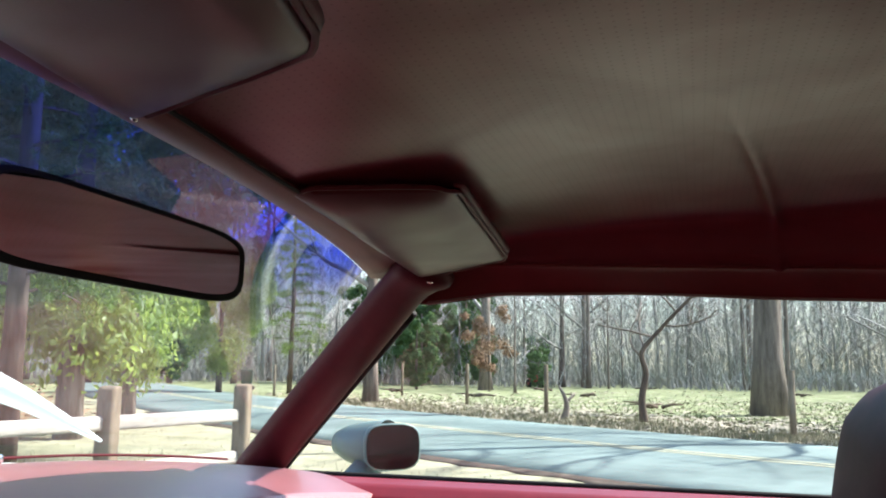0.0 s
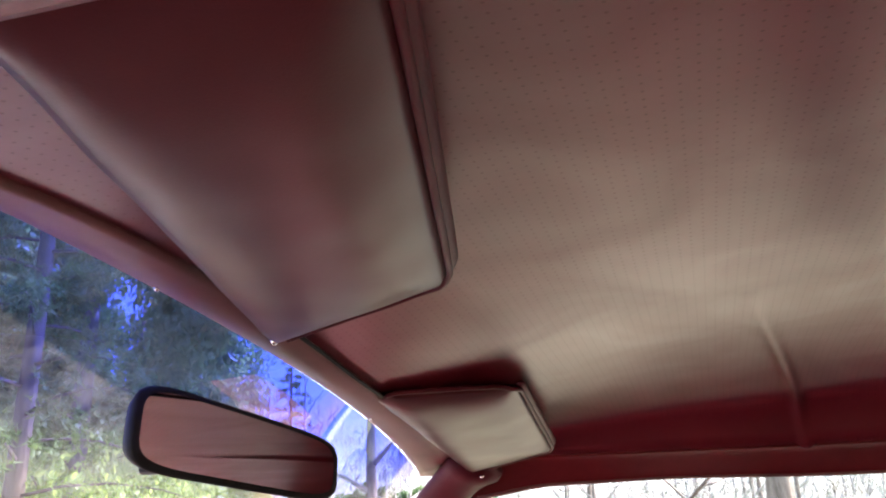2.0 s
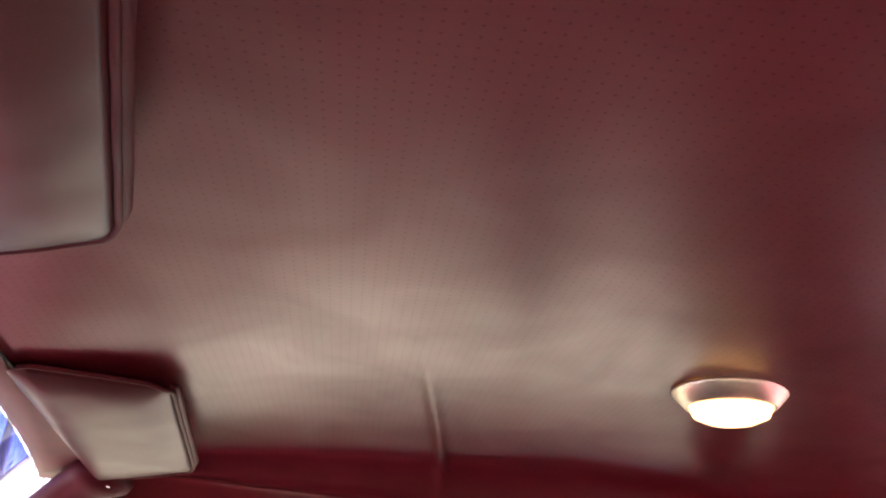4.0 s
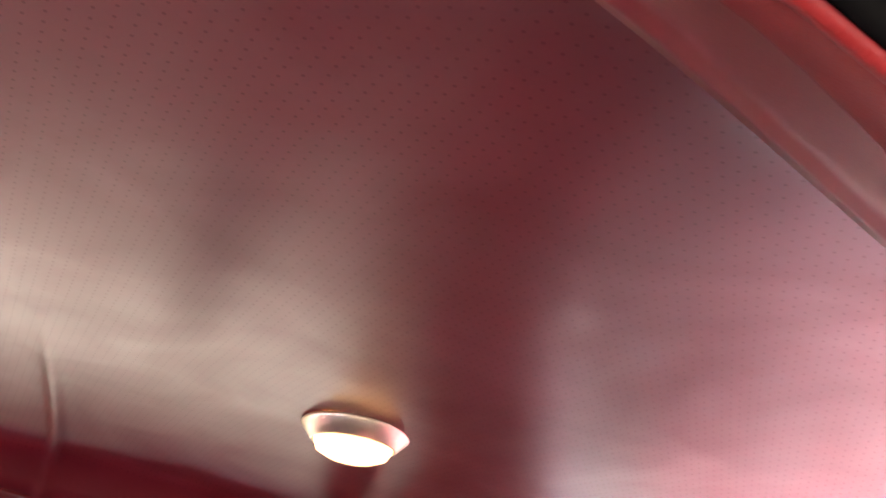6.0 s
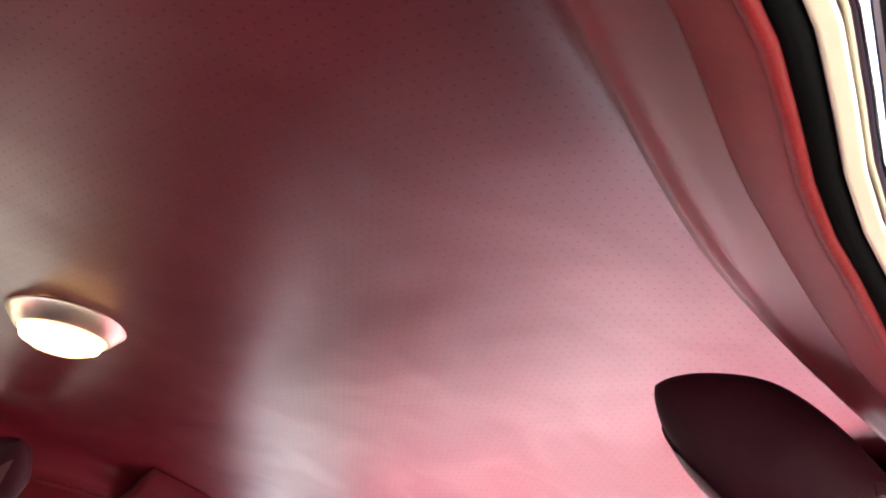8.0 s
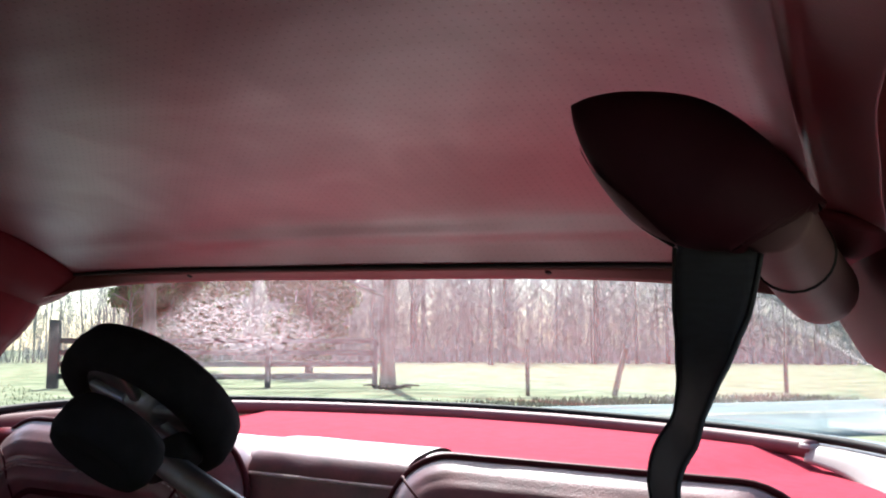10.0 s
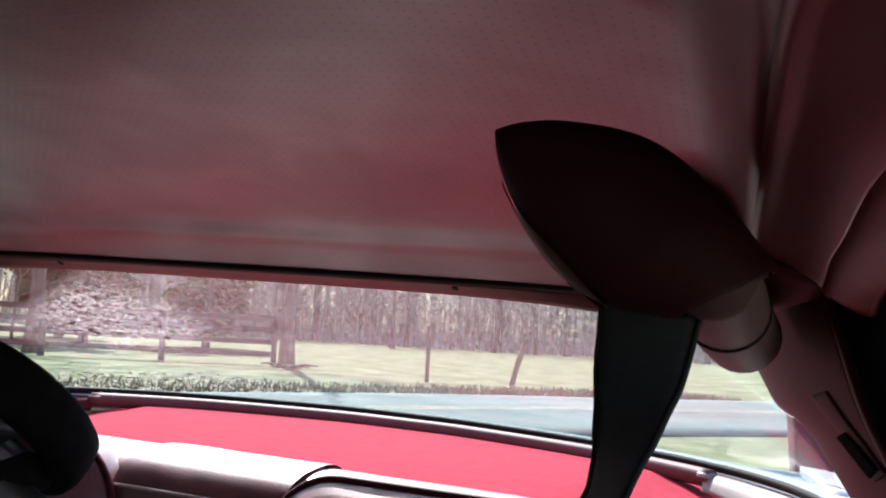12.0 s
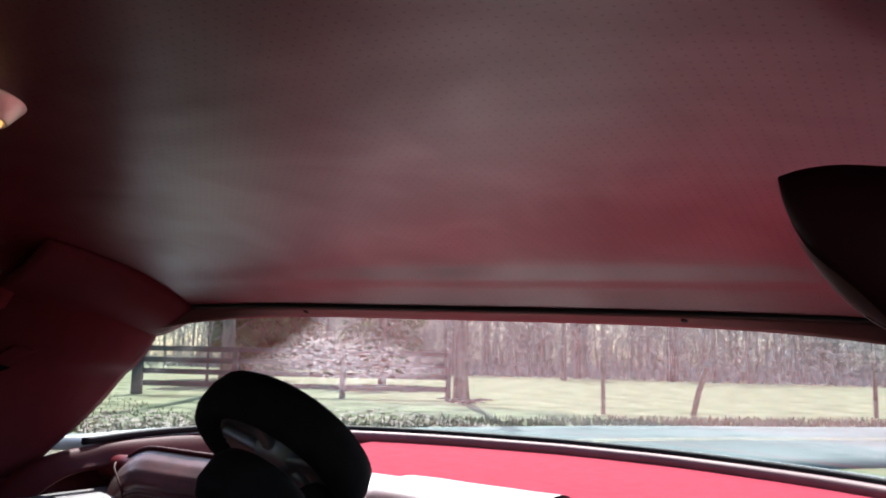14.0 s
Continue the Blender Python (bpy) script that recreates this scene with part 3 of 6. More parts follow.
part("top_seal", tube([liner_end(s / 40 * 0.535) for s in range(-40, 41)], 0.0040, 6), M_BLACK, surround)
part("top_trim", sheet(lambda u, v: mix(liner_end((2 * u - 1) * 0.54) + Vector((0, -0.003, -0.003)), rg_top((2 * u - 1) * 0.56) + Vector((0, 0.002, -0.002)), v), 60, 4, 0.004), M_TRIM, surround)
for x in (0.05, -0.05, 0.26, -0.26):
    p = rg_top(x)
    part("screw", lathe([(0, 0.0), (0.0035, 0.0), (0.006, 0.003), (0.006, 0.006)], 12, along(p + Vector((0, 0.014, 0.004)), (0, -0.5, 1))), M_BLACK, surround)
part("bottom_seal", tube([rg_bottom(s / 60) + Vector((-0.010 * s / 60, 0.010, 0.002)) for s in range(-60, 61)], 0.006, 8), M_BLACK, surround)
part("bottom_trim", tube([rg_bottom(s / 40 * 0.45) + Vector((0, 0.034, -0.012)) for s in range(-40, 41)], 0.0125, 12), M_RAIL, surround, "dull red padded rail along the rear window")
for side in (1, -1):
    outer = spline([(0.512, -1.075, 0.962), (0.59, -1.00, 0.962), (0.640, -0.90, 0.962), (0.660, -0.78, 0.960), (0.664, -0.65, 0.952), (0.664, -0.55, 0.93), (0.668, -0.47, 0.86)], 40)
    inner = spline([(0.500, -1.035, 0.920), (0.553, -0.975, 0.920), (0.588, -0.90, 0.922), (0.612, -0.80, 0.928), (0.628, -0.70, 0.926), (0.632, -0.60, 0.915), (0.640, -0.50, 0.85)], 40)

    def wing(u, v, side=side, outer=outer, inner=inner):
        k = round((u if side > 0 else 1 - u) * 40)
        v *= 0.66 + 0.34 * min(1, k / 12) ** 1.5
        p = mix(outer[k], inner[k], v) + Vector((0, 0, 0.010 * math.sin(math.pi * min(1, v * 1.15))))
        return (side * p.x, p.y, p.z)

    # Driver's side takes a paler colour for the sun falling on it.
    part("corner_trim", sheet(wing, 40, 10, 0.006), M_PALE if side < 0 else M_QUARTER, surround, "corner trim in a pale, sunlit colour" if side < 0 else "")
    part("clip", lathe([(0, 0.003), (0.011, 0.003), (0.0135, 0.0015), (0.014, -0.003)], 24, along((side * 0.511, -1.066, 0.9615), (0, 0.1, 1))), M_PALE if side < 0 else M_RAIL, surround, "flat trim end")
    part("screw", lathe([(0, 0.002), (0.003, 0.0015), (0.0045, 0)], 12, along((side * 0.511, -1.066, 0.9645), (0, 0.1, 1))), M_BLACK, surround)

# Rear quarter pillars
D_EDGE = [(0.575, -0.45, 1.22), (0.598, -0.45, 1.165), (0.616, -0.43, 1.105), (0.630, -0.40, 1.07), (0.641, -0.35, 1.04), (0.66, -0.29, 0.97), (0.68, -0.22, 0.80)]
G_EDGE = [(0.49, -0.655, 1.205), (0.530, -0.675, 1.165), (0.562, -0.69, 1.112), (0.580, -0.69, 1.082), (0.606, -0.69, 1.064), (0.634, -0.675, 1.022), (0.656, -0.65, 0.983), (0.667, -0.61, 0.945), (0.675, -0.55, 0.88), (0.68, -0.5, 0.80)]
for side in (1, -1):
    quarter = thing("rear_quarter_pillar", "red vinyl rear quarter pillar beside the rear window", "pillar", "rear quarter pillars", "structure")
    d, g = spline(D_EDGE, 30), spline(G_EDGE, 30)

    def quarter_point(u, v, d=d, g=g, side=side):
        k = round(v * 30)
        uu = u if side > 0 else 1 - u
        p = mix(d[k], g[k], uu)
        bulge = math.sin(math.pi * uu)
        return (side * (p.x - 0.010 * bulge) + (0.022 * uu * min(1, max(0, v - 0.12) / 0.2) if side > 0 else 0), p.y, p.z)

    part("panel", sheet(quarter_point, 24, 30, -0.01), M_QUARTER, quarter)
    part("edge_bead", tube([(side * (p.x + 0.004), p.y + 0.002, p.z) for p in d[4:]], 0.006, 8), M_MAROON, quarter)
    part("door_seal", tube([(side * (p.x + 0.022), p.y + 0.016, p.z) for p in d[2:]], 0.020, 10), M_SEAL, quarter, "black rubber door seal")
    part("door_jamb", sheet(lambda u, v: (side * (d[round(v * 30)].x + 0.04 + mix(0.03, 0.10, min(1, v / 0.4)) * (u if side > 0 else 1 - u)), d[round(v * 30)].y + 0.01, d[round(v * 30)].z), 4, 30, 0.01), M_SEAL, quarter, "dark door jamb")

    def on_panel(u, k, lift, d=d, g=g, side=side):
        i = min(29, int(k))
        p = mix(mix(d[i], d[i + 1], k - i), mix(g[i], g[i + 1], k - i), u)
        return Vector((side * (p.x - 0.010 * math.sin(math.pi * u) - lift), p.y, p.z))

    def patch(corners, lift, dip):
        """A shallow piece laid on the pillar between four of its points."""
        def fn(a, b):
            (u0, k0), (u1, k1), (u2, k2), (u3, k3) = corners
            u = mix(mix(u0, u1, a), mix(u3, u2, a), b)
            k = mix(mix(k0, k1, a), mix(k3, k2, a), b)
            return on_panel(u, k, lift + dip * math.sin(math.pi * a) * math.sin(math.pi * b))
        return sheet(fn, 10, 10, 0.002)

    part("belt_guide", patch([(0.30, 9.6), (0.17, 9.4), (0.04, 15.8), (0.16, 16.6)], 0.0018, 0.001), M_QUARTER, quarter, "dark red belt guide")
    part("belt_slot", patch([(0.25, 13.4), (0.16, 12.8), (0.06, 15.6), (0.15, 16.4)], 0.0048, 0.0), M_SEAL, quarter, "dark belt slot")
    part("screw", lathe([(0, 0.002), (0.002, 0.0015), (0.003, -0.004)], 10, along((side * 0.636, -0.44, 1.011), (-side, 0.3, 0.2))), M_BLACK, quarter)

    def corner_point(u, v, side=side):
        f = u if side > 0 else 1 - u
        y = mix(-0.42, -0.69, f)
        z = mix(liner_z(0.47, max(-0.672, y)) - 0.002, mix(1.176, 1.125, f), v)
        return (side * (mix(0.462, 0.592, v) + 0.004), y, z - 0.012 * math.sin(math.pi * v))

    part("roof_corner", sheet(corner_point, 20, 10, -0.006), M_QUARTER, quarter, "dark red corner cover")

# ---- shelf, rear seat ----
def shelf_point(u, v):
    s = 2 * u - 1
    b = rg_bottom(s * 0.93) + Vector((s * 0.012, 0.004, -0.016 - 0.024 * min(1, max(0, (abs(s) - 0.40) / 0.1))))
    f = Vector((s * 0.625, -0.70, 0.922))
    p = mix(f, b, v)
    return p + Vector((0, 0, 0.006 * math.sin(math.pi * v)))


shelf = thing("parcel_shelf", "bright red carpeted parcel shelf below the rear window", "parcel shelf", kind="structure")
part("carpet", sheet(shelf_point, 60, 24, 0.02), M_CARPET, shelf)

rear_seat = thing("rear_seat_back", "dark red leather rear seat back with piped bucket shapes and stitching", "rear seat")


def seat_half(x, w, r, top, z):
    """How far a rounded bucket outline reaches from its middle at height z."""
    dz = top - z
    return w if dz >= r else w - r + math.sqrt(max(0, r * r - (r - dz) ** 2))


def outline(cx, w, top, r, z_low, y_off, inset=0.0, n=44, slope=0.16, base=-0.69):
    """A bucket's outline as a line, from one foot over the top to the other."""
    w, top, r = w - inset, top - inset, max(0.012, r - inset * 0.45)
    pts = [Vector((cx + w, 0, mix(z_low, top - r, k / 14))) for k in range(15)]
    pts += [Vector((cx + w - r + r * math.cos(a), 0, top - r + r * math.sin(a))) for a in [math.pi / 2 * k / 10 for k in range(1, 11)]]
    pts += [Vector((cx - (w - r) + 0.0 * k, 0, top)) + Vector((2 * (w - r) * (1 - k / 12), 0, 0)) for k in range(1, 13)]
    pts += [Vector((cx - (w - r) - r * math.sin(a), 0, top - r + r * math.cos(a))) for a in [math.pi / 2 * k / 10 for k in range(1, 11)]]
    pts += [Vector((cx - w, 0, mix(top - r, z_low, k / 14))) for k in range(1, 15)]
    return [Vector((p.x, base + y_off + slope * (top + inset - p.z), p.z)) for p in pts]


TOP = 0.958
PROFILE = [(0.0, 0.0), (0.006, 0.011), (0.016, 0.024), (0.030, 0.036), (0.044, 0.043), (0.050, 0.043), (0.054, 0.038), (0.060, 0.044), (0.075, 0.047), (0.086, 0.040), (0.094, 0.030), (0.102, 0.038), (0.125, 0.047), (0.23, 0.050)]
for cx in (-0.304, 0.384):
    def bucket_point(u, v, cx=cx):
        if v < 0.15:    # from the back of the seat up to the piped edge
            f = v / 0.15
            row = outline(cx, 0.243, TOP, 0.085, 0.5, -0.085 * (1 - f), 0.022 * (1 - f) ** 2)
        else:
            f = (v - 0.15) / 0.85
            d = 0.205 * f
            row = outline(cx, 0.243, TOP, 0.085, 0.5, table(PROFILE, d), d)
        p = row[round(u * (len(row) - 1))]
        return p + Vector((0, 0.0018 * noise.noise((p.x * 22, p.z * 22, 2)) + 0.0010 * noise.noise((p.x * 70, p.z * 60, 8)), 0))
    part("bucket_cushion", sheet(bucket_point, 60, 60), M_SEAT, rear_seat)
    part("piping", tube(outline(cx, 0.243, TOP, 0.085, 0.5, 0.002), 0.0042, 8), M_MAROON, rear_seat, "dark leather piping")
    arc = outline(cx, 0.243, TOP, 0.085, 0.55, 0.0420, 0.054)
    part("seam_roll", tube(arc, 0.0036, 8), M_SEAT, rear_seat)
    part("inner_roll", tube(outline(cx, 0.243, TOP, 0.085, 0.55, 0.034, 0.094), 0.0050, 8), M_MAROON, rear_seat)
    stitch = bmesh.new()
    low = outline(cx, 0.243, TOP, 0.085, 0.55, 0.0455, 0.0585)
    for k in range(8, len(low) - 9):
        run = (low[k + 1] - low[k]).length
        n = max(1, round(run / 0.0075))
        for q in range(n):
            a, b = low[k].lerp(low[k + 1], (q + 0.15) / n), low[k].lerp(low[k + 1], (q + 0.75) / n)
            tube([a, b], 0.0012, 5, stitch)
    part("stitching", stitch, M_THREAD, rear_seat, "pale thread stitching")
    for s in (1, -1):
        seam = [Vector((cx + s * dx, -0.69 + dy + 0.16 * dz, TOP - dz)) for dx, dz, dy in ((0.128, 0.115, 0.042), (0.150, 0.082, 0.0455), (0.168, 0.055, 0.0440), (0.198, 0.032, 0.0375), (0.212, 0.024, 0.0260))]
        part("corner_seam", tube(spline(seam, 14), 0.0016, 6), M_MAROON, rear_seat)


def centre_point(u, v):
    x = mix(0.155, -0.075, u)
    y, z = CENTRE_LINE[round(v * 36)].yz
    return (x, y + 0.002 * noise.noise((x * 20, z * 20, 1)), z + 0.002 * noise.noise((x * 14, y * 14, 6)))


part("centre_piping", tube([(mix(0.150, -0.072, k / 12), -0.689, 0.9135) for k in range(13)], 0.0022, 6), M_THREAD, rear_seat, "pale worn piping")


PAD = spline([(0, -0.700, 0.895), (0, -0.710, 0.924), (0, -0.735, 0.941), (0, -0.78, 0.947), (0, -0.83, 0.940), (0, -0.865, 0.915)], 24)
CENTRE_LINE = spline([(0, -0.63, 0.45), (0, -0.660, 0.70), (0, -0.684, 0.86), (0, -0.689, 0.905), (0, -0.699, 0.929), (0, -0.722, 0.945), (0, -0.775, 0.9515), (0, -0.83, 0.945), (0, -0.868, 0.918)], 36)


def top_pad(u, v):
    """The roll of upholstery behind the buckets, up to the shelf."""
    y, z = PAD[round(v * 24)].yz
    x = mix(0.60, -0.585, u)
    return (x, y + 0.05 * max(0, abs(x) - 0.4), z - 0.12 * max(0, abs(x) - 0.32) + 0.001 * noise.noise((x * 15, y * 15, 3)))


part("centre_panel", sheet(centre_point, 20, 36), M_SEAT, rear_seat)
part("top_pad", sheet(top_pad, 60, 24), M_SEAT, rear_seat)

for side in (-1, 1):
    panel = thing("side_armrest", "pale grey armrest with a red roll beside the seat", "armrest", "side armrests")
    part("roll", tube(spline([(side * 0.50, -0.700, 0.917), (side * 0.55, -0.688, 0.922), (side * 0.60, -0.690, 0.922), (side * 0.69, -0.71, 0.914)], 14), 0.0195, 14), M_RED, panel)
    part("pad", block((0.115, 0.30, 0.5 if side < 0 else 0.06), (side * 0.605, -0.575, 0.665 if side < 0 else 0.86), 0.018, (0, 0, 0)), M_GREY, panel, "pale grey plastic pad")
    part("side_panel", sheet(lambda u, v: (side * (0.665 - 0.02 * v), mix(-0.78, -0.22, u if side > 0 else 1 - u), mix(0.915, 0.40, v)), 16, 10, 0.01), M_QUARTER, panel, "maroon side panel")

# ---- seat belt housings under the roof ----
def belt_housing(side):
    pod = thing("belt_housing", "dark maroon teardrop seat belt housing under the headliner", "seat belt housing", "seat belt housings")
    rows = spline([(0.4290, -0.210, 1.2245), (0.4520, -0.210, 1.2100), (0.4804, -0.212, 1.1920), (0.5073, -0.214, 1.1721), (0.5354, -0.216, 1.1535)], 32)
    heights = [(0.0, 0.0010), (0.08, 0.0095), (0.25, 0.0220), (0.5, 0.0350), (0.75, 0.0345), (1.0, 0.0225)]
    axis_ = (rows[-1] - rows[0]).normalized()
    up = Vector((axis_.z, 0, -axis_.x)).normalized()
    up = up if up.z > 0 else -up

    def fn(u, v):
        """A leaf-shaped shell: flat towards the seat, rounded towards the cabin."""
        p, h = rows[round(v * 32)], curve(heights, v)
        a = u * 2 * math.pi
        c, w = math.cos(a), math.sin(a)
        deep = (0.030 if w > 0 else 0.045) * min(1, h / 0.034) ** 0.8
        q = p + up * h * math.copysign(abs(c) ** 0.85, c) + Vector((0, 1, 0)) * deep * math.copysign(abs(w) ** 0.85, w) + axis_ * 0.012 * c * v ** 3
        return (side * q.x, q.y, q.z)

    shell = sheet(fn, 40, 32)
    ring = [v for v in shell.verts if v.is_boundary and (Vector((abs(v.co.x), v.co.y, v.co.z)) - rows[-1]).length < 0.07]
    bmesh.ops.contextual_create(shell, geom=ring)
    part("shell", shell, M_POD, pod)
    # the lower face, coloured paler for light bounced off the shelf, widening towards the slot
    def under(u, v):
        f = (5 + round(20 * v)) / 32
        a = Vector(fn(0.505 - 0.115 * (1 - u) * math.sin(math.pi * 0.86 * v) ** 0.8, f))
        c = rows[round(f * 32)]
        return a + (a - Vector((side * c.x, c.y, c.z))).normalized() * 0.0018
    part("lit_lower_face", sheet(under, 8, 20), M_CAP, pod, "lower face, painted paler as if lit from below")
    slot = Vector(fn(0.47, 0.70))
    part("slot_frame", block((0.020, 0.006, 0.004), slot, 0.0015, (0, 33 * side, 0)), M_SEAL, pod, "black belt slot")
    # the roller cover runs back from the shell to the pillar
    if side < 0:
        cap = spline([(0.530, -0.222, 1.163), (0.533, -0.30, 1.157), (0.537, -0.40, 1.150), (0.545, -0.52, 1.142)], 20)
        part("end_cap", tube([(side * p.x, p.y, p.z) for p in cap], lambda f: 0.020 + 0.009 * f, 24), M_CAP, pod, "dull grey-red end cap")
        k = 10
        t = (cap[k + 1] - cap[k - 1]).normalized()
        a0, b0 = t.orthogonal().normalized(), t.cross(t.orthogonal().normalized())
        part("cap_joint", tube([(side * q.x, q.y, q.z) for q in [cap[k] + (a0 * math.cos(a) + b0 * math.sin(a)) * 0.0248 for a in [2 * math.pi * i / 24 for i in range(24)]]], 0.0013, 6, closed=True), M_BLACK, pod)
    return pod


def belt(side, path, widths, turns):
    strap = thing("seat_belt", "twisted black webbing seat belt hanging from its housing", "seat belt", "seat belts")
    pts = spline(path, 40)

    def fn(u, v):
        k = round(v * 40)
        a = radians(table(turns, v))
        d = Vector((math.cos(a), math.sin(a), 0)) * table(widths, v) * (u - 0.5)
        p = pts[k] + d
        return (p.x, p.y, p.z + 0.016 * (u - 0.5) * -1 * max(0, 1 - v * 6))

    part("webbing", sheet(fn, 6, 40, 0.0016), M_WEB, strap)
    for e in (0.03, 0.97):
        part("woven_edge", tube([fn(e, k / 40) for k in range(41)], 0.0013, 5), M_BLACK, strap)
    return strap


belt_housing(-1)
belt_housing(1)
belt(-1, [(-0.503, -0.235, 1.150), (-0.495, -0.25, 1.10), (-0.484, -0.25, 1.053), (-0.471, -0.25, 1.02), (-0.476, -0.25, 0.97), (-0.485, -0.25, 0.75), (-0.49, -0.25, 0.5)],
     [(0, 0.047), (1, 0.047)], [(0, 178), (0.10, 165), (0.20, 140), (0.27, 124), (0.33, 118), (0.40, 125), (0.5, 121), (1, 123)])
belt(1, [(0.60, -0.30, 1.10), (0.64, -0.27, 1.02), (0.66, -0.25, 0.9), (0.67, -0.25, 0.6)], [(0, 0.047), (1, 0.047)], [(0, 60), (1, 80)])

# ---- dome light ----
lamp = thing("dome_light", "lit round dome light with a polished metal bezel on the headliner", "dome light")
LX, LY = 0.130, -0.088
lz = liner_z(LX, LY)
at_lamp = Matrix.Translation((LX, LY, lz + 0.002)) @ Matrix.Rotation(math.pi, 4, "X")
part("bezel", lathe([(0.056, 0.0), (0.0575, 0.0015), (0.057, 0.004), (0.0450, 0.0175), (0.0430, 0.0185), (0.0410, 0.017), (0.0410, 0.004)], 48, at_lamp), M_BEZEL, lamp, "polished metal bezel")
part("lens", lathe([(0.0412, 0.011), (0.0405, 0.019), (0.037, 0.0265), (0.025, 0.032), (0.0, 0.034)], 40, at_lamp), M_LENS, lamp, "glowing frosted lens")

# ---- sun visors ----
def visor(side):
    v = thing("sun_visor", "padded beige-red vinyl sun visor folded up under the headliner", "sun visor", "sun visors")
    # inner front, inner back, outer back, outer front
    if side > 0:
        corners = [Vector((0.105, 0.610, 1.253)), Vector((0.178, 0.470, 1.262)), Vector((0.520, 0.492, 1.228)), Vector((0.540, 0.622, 1.207))]
    else:
        corners = [Vector((0.118, 0.604, 1.258)), Vector((0.185, 0.438, 1.268)), Vector((0.566, 0.350, 1.254)), Vector((0.584, 0.462, 1.236))]

    def face(u, w):
        a, b = mix(corners[0], corners[3], u), mix(corners[1], corners[2], u)
        return mix(a, b, w)

    def fn(u, w, s=1):
        # rounded corners: pull the corners of the unit square in
        uu, ww = 2 * u - 1, 2 * w - 1
        k = 0.36
        over = max(0, abs(uu) - (1 - k * 0.42)) / (k * 0.42), max(0, abs(ww) - (1 - k)) / k
        d = math.hypot(*over)
        f = 1 if d <= 1 else 1 / d
        nu = uu if over[0] == 0 else math.copysign((1 - k * 0.42) + k * 0.42 * over[0] * f, uu)
        nw = ww if over[1] == 0 else math.copysign((1 - k) + k * over[1] * f, ww)
        p = face((nu + 1) / 2, (nw + 1) / 2)
        edge = max(abs(nu) ** 6, abs(nw) ** 4)
        n = Vector((0.05, -0.1, 1)).normalized()
        p = p + n * s * (-0.011) * (1 - edge) + n * (0.0010 * noise.noise((p.x * 20, p.y * 20, 1)) + 0.0012 * max(0, noise.noise((p.x * 45, p.y * 45, 4)) - 0.25) * (1 - edge))
        return (side * p.x, p.y, p.z)

    bm = sheet(lambda a, b: fn(a, b, 1), 36, 20)
    sheet(lambda a, b: Vector(fn(1 - a, b, -1)), 36, 20, 0, bm)
    bmesh.ops.remove_doubles(bm, verts=bm.verts, dist=0.0004)
    bmesh.ops.recalc_face_normals(bm, faces=bm.faces)
    part("pad", bm, M_VISOR, v)
    rim = [Vector(fn(a, b)) for a, b in [(1, k / 12) for k in range(1, 13)] + [(1 - k / 30, 1) for k in range(1, 31)] + [(0, 1 - k / 12) for k in range(1, 12)]]
    part("welt", tube(rim, 0.0026, 6), M_MAROON, v, "dark sewn welt round the edge")
    roll = [Vector(fn(1 - k / 30, 1)) + Vector((0, -0.001, 0.006)) for k in range(1, 30)]
    part("binding", tube(roll, lambda f: 0.0058 * min(1, 0.35 + 9 * f * (1 - f)), 8), M_MAROON, v)
    part("pivot", lathe([(0, 0.002), (0.0018, 0.002), (0.0026, 0.0), (0.0026, -0.006)], 12, along((side * corners[0].x, corners[0].y, corners[0].z + 0.002), (0, -0.4, -1))), M_CHROME, v, "small metal pivot")
    part("rivet", lathe([(0, 0.002), (0.0025, 0.0015), (0.0035, 0)], 12, along((side * 0.525, 0.602, 1.199), (0, 0, -1))), M_CHROME, v)
    return v


visor(1)
visor(-1)

# ---- rear-view mirror ----
mirror = thing("rear_view_mirror", "black-framed rear-view mirror on the windshield header", "rear-view mirror")
mc, mx_ = Vector((-0.006, 0.690, 1.194)), Vector((0.2, -0.075, -0.028)).normalized()
mn = Vector((-0.32, -0.945, 0.07))
mn = (mn - mx_ * mn.dot(mx_)).normalized()
my_ = mn.cross(mx_)
MB = Matrix.Translation(mc) @ Matrix((mx_, my_, mn)).transposed().to_4x4()


def mirror_outline(w, h, z, n=40):
    out = []
    for k in range(n):
        a = 2 * math.pi * k / n
        c, s = math.cos(a), math.sin(a)
        out.append(Vector((math.copysign(abs(c) ** 0.32, c) * w, math.copysign(abs(s) ** 0.45, s) * h * (1 - 0.10 * math.copysign(abs(c) ** 0.32, c)), z)))
    return out


def stack(loops, m, cap=True):
    bm = bmesh.new()
    rings = [[bm.verts.new(m @ p) for p in loop] for loop in loops]
    for a, b in zip(rings, rings[1:]):
        for k in range(len(a)):
            bm.faces.new((a[k], a[(k + 1) % len(a)], b[(k + 1) % len(a)], b[k]))
    if cap:
        bm.faces.new(rings[0][::-1])
        bm.faces.new(rings[-1])
    return bm


part("frame", stack([mirror_outline(0.09, 0.015, -0.028), mirror_outline(0.115, 0.031, -0.014), mirror_outline(0.120, 0.0355, 0.0), mirror_outline(0.118, 0.0345, 0.004), mirror_outline(0.112, 0.030, 0.003)], MB), M_BLACK, mirror)
part("glass", stack([mirror_outline(0.1125, 0.0305, 0.0030), mirror_outline(0.112, 0.030, 0.0042)], MB), M_MIRROR, mirror, "mirror glass", smooth=False)
part("stem", tube([mc - mn * 0.02, mc - mn * 0.045 + Vector((0, 0, -0.004)), (0.0, 0.80, 1.188)], 0.008, 8), M_BLACK, mirror)

